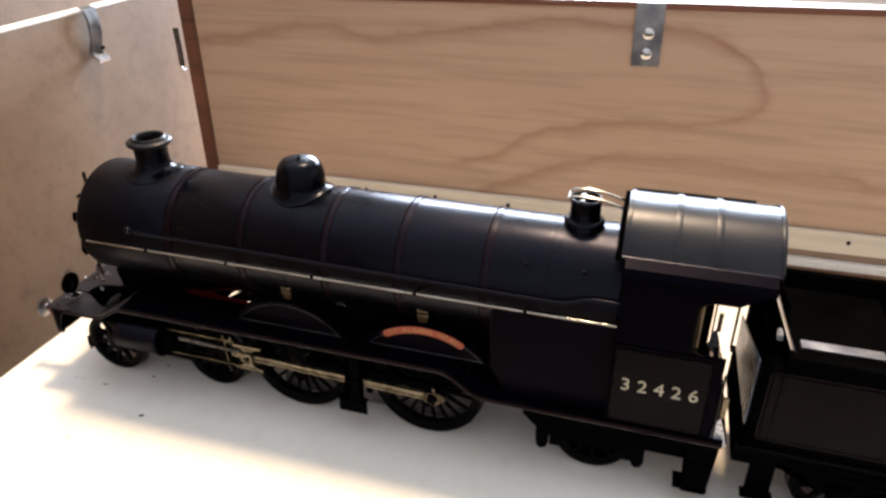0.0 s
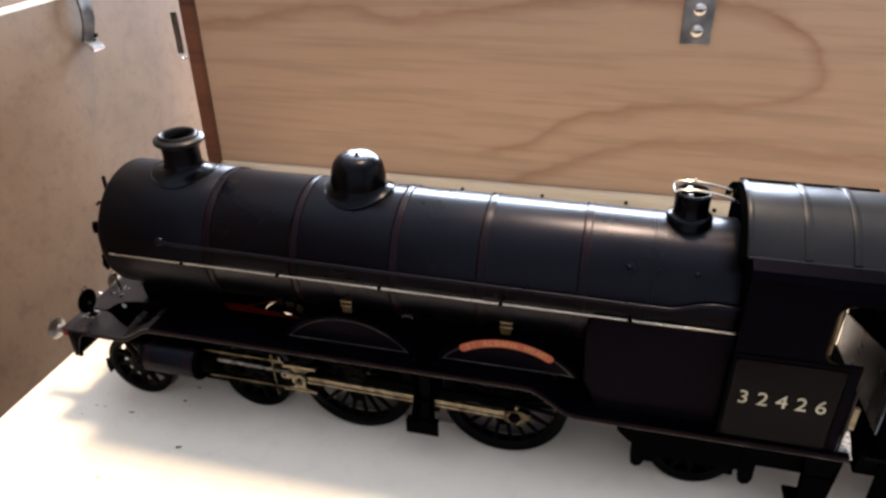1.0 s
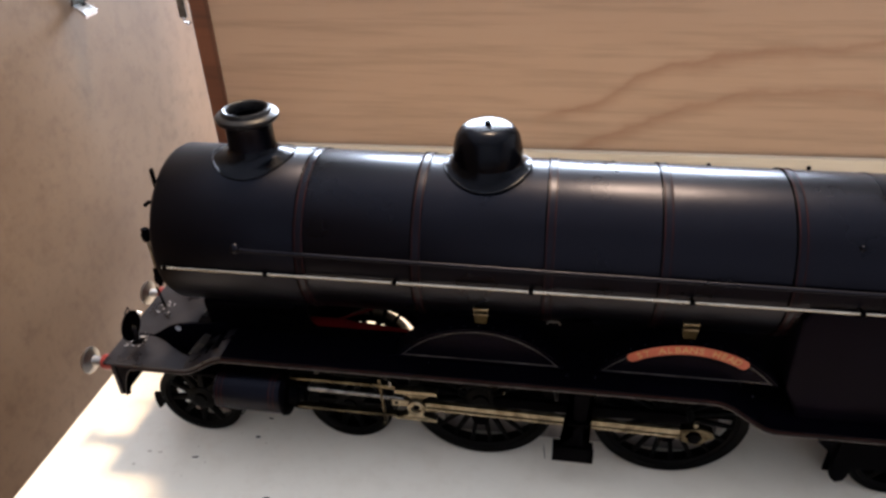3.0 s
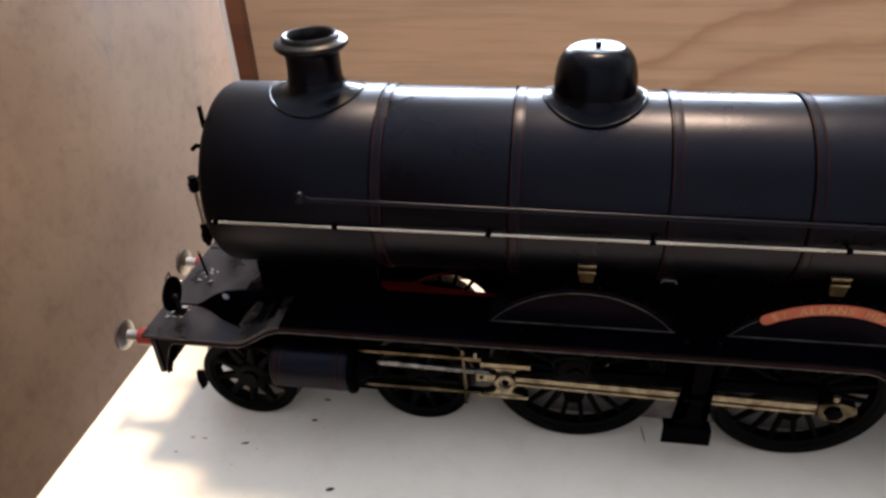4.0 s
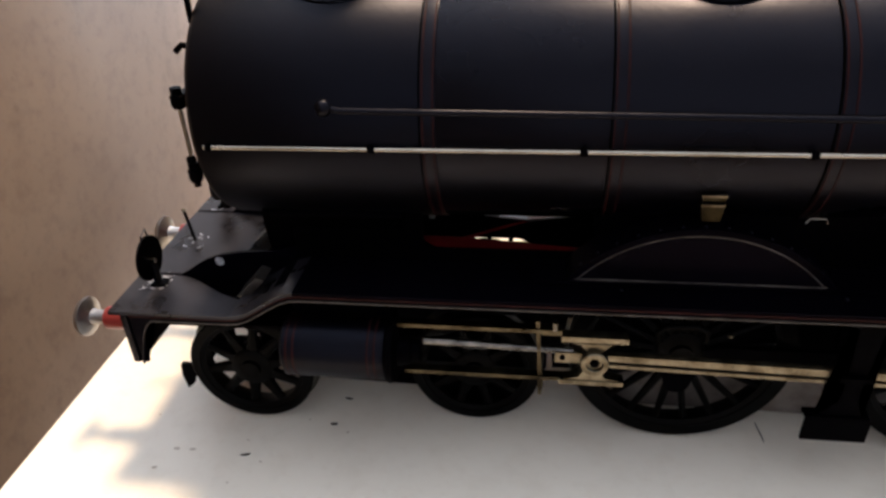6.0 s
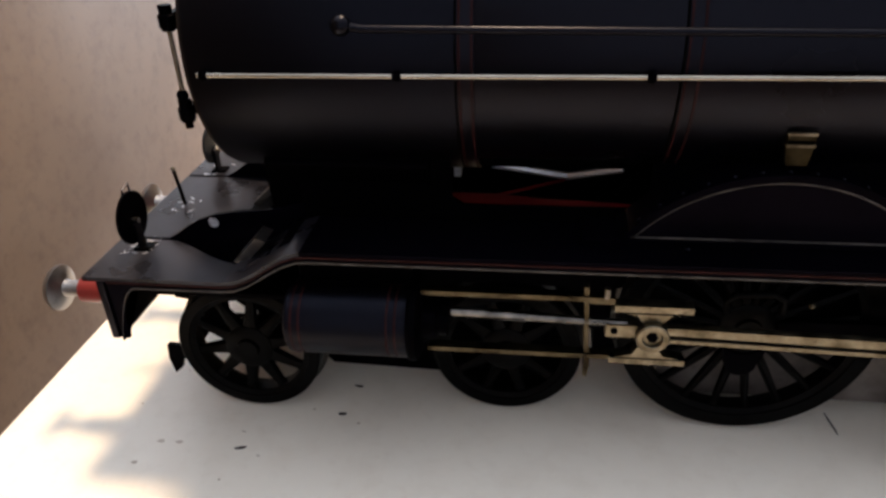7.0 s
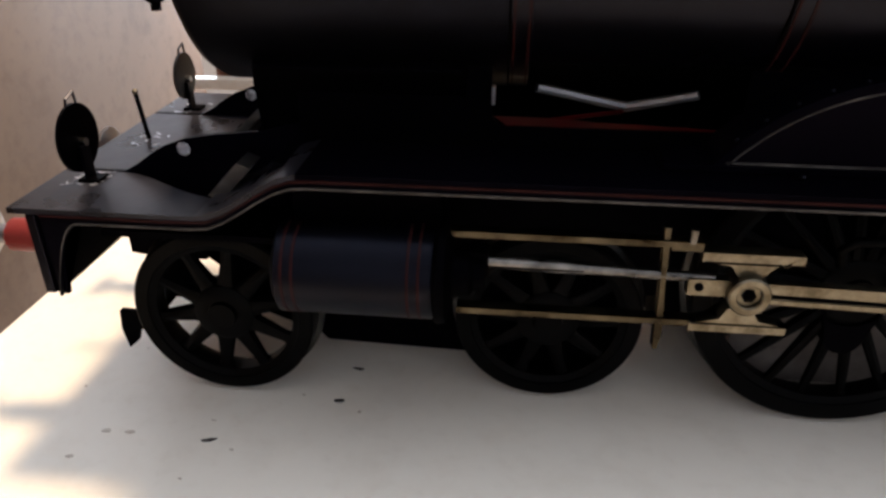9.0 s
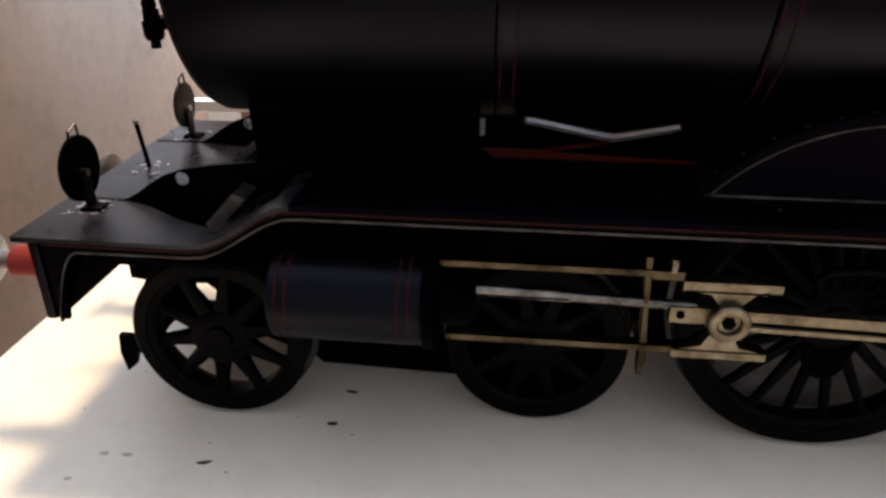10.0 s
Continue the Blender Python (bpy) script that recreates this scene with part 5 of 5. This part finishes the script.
    part("oil_cup", turned(bmesh.new(), [(0.0, 0.0), (0.07, 0.0), (0.07, 0.12), (0.04, 0.14), (0.0, 0.14)], (15.48, yc, 2.46), "z", 12), BRASS, be)
    part("crank_pin", rod(bmesh.new(), [(15.45, s * 1.5, 2.22), (15.45, yc, 2.22)], 0.13, 12), STEEL, loco)
    part("coupling_rod", prism(bmesh.new(), [(10.55, 2.06), (10.85, 2.02), (15.2, 2.02), (15.5, 2.06), (15.5, 2.26), (15.2, 2.32), (10.85, 2.32), (10.55, 2.26)], s * 1.70 - 0.05, s * 1.70 + 0.05), DARK, loco, smooth=False, bevel=0.02)
    # steps between the drivers
    ys = s * 2.36
    st = prism(bmesh.new(), [(12.50, 3.60), (13.02, 3.60), (12.92, 3.2), (12.86, 2.2), (12.86, 1.84), (13.02, 1.50), (12.26, 1.50), (12.58, 1.84), (12.60, 2.2), (12.56, 3.2)], ys - 0.03, ys + 0.03)
    fs = part("footstep", st, DARK, loco, "black hanging footstep", smooth=False)
    part("tread", boxed(12.12, 13.12, min(ys - s * 0.15, ys + s * 0.09), max(ys - s * 0.15, ys + s * 0.09), 1.48, 1.54), DARK, fs, smooth=False)
    part("tread_front", boxed(12.12, 13.14, ys + s * 0.07 - 0.03, ys + s * 0.07 + 0.03, 1.04, 1.50), DARK, fs, smooth=False, bevel=0.01)
    part("tread", boxed(12.46, 12.94, min(ys, ys + s * 0.12), max(ys, ys + s * 0.12), 2.32, 2.40), DARK, fs, smooth=False)
    # springs and brake bits under the plate
    for x in (10.4, 15.1):
        bm = bmesh.new()
        for k in range(4):
            box(bm, x - 0.75 + 0.16 * k, x + 0.75 - 0.16 * k, s * 2.0 - 0.1, s * 2.0 + 0.1, 3.38 - 0.07 * k, 3.44 - 0.07 * k)
        part("leaf_spring", bm, DARK, loco, smooth=False)
    part("spring_hanger", rod(bmesh.new(), [(9.72, s * 1.98, 2.60), (9.68, s * 1.98, 2.78), (9.80, s * 1.98, 2.90), (10.30, s * 1.98, 2.93), (10.46, s * 1.98, 2.84), (10.46, s * 1.98, 2.62)], 0.06, 10), WHEEL, loco, "black bent spring hanger")
    part("frame_bolt", ball(bmesh.new(), (10.83, s * 2.0, 2.78), 0.05), OILY, loco, "small dull bolt head")
    part("brake_hanger", prism(bmesh.new(), [(12.65, 2.9), (12.8, 2.9), (13.0, 1.9), (12.95, 1.2), (12.75, 1.2), (12.8, 1.9)], s * 1.5 - 0.06, s * 1.5 + 0.06), DARK, loco, smooth=False)


cylinder(-1)
cylinder(1)


# ---- the tender ----
def tender():
    t = root("model_tender", 31, 0, 0, "black lined model tender coupled behind the engine cab", "model train")
    x0, x1 = 25.40, 38.5
    bm = prism(bmesh.new(), [(-2.38, 2.95), (2.38, 2.95), (2.38, 5.75), (2.49, 6.1), (2.49, 6.2), (2.31, 6.17), (2.22, 5.85), (2.22, 5.1), (-2.22, 5.1), (-2.22, 5.85), (-2.31, 6.17), (-2.49, 6.2), (-2.49, 6.1), (-2.38, 5.75)], x0, x1, "x")
    body = part("tank", bm, MATT_BLACK, t, smooth=False)
    for s in (-1, 1):
        yl = s * 2.38
        part("side_panel", prism(bmesh.new(), rounded(25.07 if s < 0 else x0 + 0.25, x1 - 0.4, 3.2, 5.6, 0.16), yl - 0.004, yl + 0.004), CAB_PANEL, body, "brownish black lined panel", smooth=False)
        outer_line = rounded(25.15 if s < 0 else x0 + 0.33, x1 - 0.48, 3.28, 5.52, 0.14)
        inner_line = rounded(25.18 if s < 0 else x0 + 0.36, x1 - 0.51, 3.31, 5.49, 0.12)
        bm = bmesh.new()
        va = [bm.verts.new((x, yl + s * 0.008, z)) for x, z in outer_line]
        vb = [bm.verts.new((x, yl + s * 0.008, z)) for x, z in inner_line]
        for i in range(len(va)):
            k = (i + 1) % len(va)
            bm.faces.new((va[i], va[k], vb[k], vb[i]))
        bmesh.ops.solidify(bm, geom=bm.faces[:], thickness=0.006)
        part("lining", bm, LINE_BROWN, body, "thin dull brown panel line")
        part("front_handrail", rod(bmesh.new(), [(25.22, s * 2.31, 3.2), (25.22, s * 2.31, 5.0)], 0.035, 8), STEEL, t, "bright steel handrail")
        part("front_pillar", rod(bmesh.new(), [(25.52, s * 2.18, 6.15), (24.74, s * 2.22, 7.95)], 0.05, 8), STEEL, t, "bright steel pillar")
        part("tender_frame", prism(bmesh.new(), [(24.72, 2.7), (x1, 2.7), (x1, 1.5), (36.5, 1.5), (35.8, 2.0), (33.2, 2.0), (32.6, 1.4), (31.6, 1.4), (31.0, 2.0), (28.9, 2.0), (28.2, 1.4), (27.2, 1.4), (26.6, 2.0), (24.72, 2.0)], s * 2.04 - 0.05, s * 2.04 + 0.05), DARK, t, smooth=False)
        part("tender_step", boxed(25.1, 26.0, min(s * 2.04, s * 2.4), max(s * 2.04, s * 2.4), 0.9, 1.0), DARK, t, smooth=False)
        part("step_hanger", boxed(25.2, 25.9, min(s * 2.1, s * 2.16), max(s * 2.1, s * 2.16), 0.9, 2.8), DARK, t, smooth=False)
        part("side_strip", boxed(24.67, x1, min(s * 2.22, s * 2.47), max(s * 2.22, s * 2.47), 2.82, 2.95), FLAT, t, smooth=False, bevel=0.02)
    part("front_plate", boxed(25.27, 25.396, -2.3, 2.3, 2.95, 5.18), MATT_BLACK, t, smooth=False, bevel=0.03)
    part("locker", boxed(25.45, 28.45, -2.1, 2.1, 5.12, 5.715), MATT_BLACK, t, "black tool locker", smooth=False, bevel=0.06)
    part("locker_strip", boxed(25.9, 28.0, -1.30, -0.92, 5.72, 5.80), ZINC, t, "bright bare metal strip on the locker", smooth=False, bevel=0.03)
    part("screen_catch", prism(bmesh.new(), [(25.16, -1.62), (25.30, -1.62), (25.30, -1.22), (25.20, -1.25)], 6.12, 6.28, "z"), SOLDER, t, "small bright catch", smooth=False)
    part("corner_locker", boxed(24.82, 25.398, -2.38, -1.7, 2.955, 5.70), MATT_BLACK, t, smooth=False)
    part("corner_locker", boxed(24.95, 25.268, 1.75, 2.38, 2.955, 5.30), MATT_BLACK, t, smooth=False)
    part("entrance_rail", rod(bmesh.new(), [(24.68, 2.30, 2.955), (24.68, 2.30, 5.1)], 0.045, 8), MATT_BLACK, t, "thin black entrance rail")
    part("drag_beam", boxed(24.70, 25.26, -2.0, 2.0, 1.9, 3.05), MATT_BLACK, t, smooth=False)
    part("front_screen", prism(bmesh.new(), [(-2.0, 5.2), (2.1, 5.2), (2.1, 6.6), (-1.2, 7.1), (-1.9, 6.6)], 25.30, 25.38, "x"), MATT_BLACK, t, smooth=False)
    part("shovel_plate", prism(bmesh.new(), [(-2.27, 5.82), (-2.3, 3.6), (1.7, 3.45), (1.9, 4.55)], 24.73, 24.78, "x"), BLUED, t, "polished steel shovel plate", smooth=False)
    part("bulkhead", prism(bmesh.new(), [(-2.18, 5.2), (2.18, 5.2), (2.18, 6.2), (1.9, 7.0), (-1.9, 7.0), (-2.18, 6.2)], 28.5, 28.62, "x"), MATT_BLACK, t, smooth=False)
    rnd = random.Random(9)
    bm = bmesh.new()
    for _ in range(160):
        px, py = rnd.uniform(29.1, 37), rnd.uniform(-1.8, 1.8)
        pz = 5.4 + 1.4 * max(0.0, 1 - abs(py) / 2.2) * rnd.uniform(0.5, 1.0)
        k = bmesh.ops.create_icosphere(bm, subdivisions=1, radius=rnd.uniform(0.25, 0.5))["verts"]
        for v in k:
            v.co = v.co * rnd.uniform(0.75, 1.2) + Vector((px, py, pz))
    tagged(part("coal", bm, COAL, t, "heap of black coal", smooth=False), kind="stuff")
    for x in (27.7, 32.1, 36.3):
        r = KINDS["bogie_wheel"][0] + FLANGE
        for s in (-1, 1):
            m = Matrix.Translation((x, s * W_Y, r)) @ (Matrix.Rotation(math.pi, 4, "Z") if s > 0 else Matrix.Identity(4))
            set_wheel("tender_wheel", WHEELS["bogie_wheel"], 10, t, m)
            part("axlebox", boxed(x - 0.3, x + 0.3, min(s * 2, s * 2.22), max(s * 2, s * 2.22), 1.0, 1.8), DARK, t, smooth=False, bevel=0.05)
        part("axle", rod(bmesh.new(), [(x, -W_Y, r), (x, W_Y, r)], 0.16, 12), DARK, t)


tender()
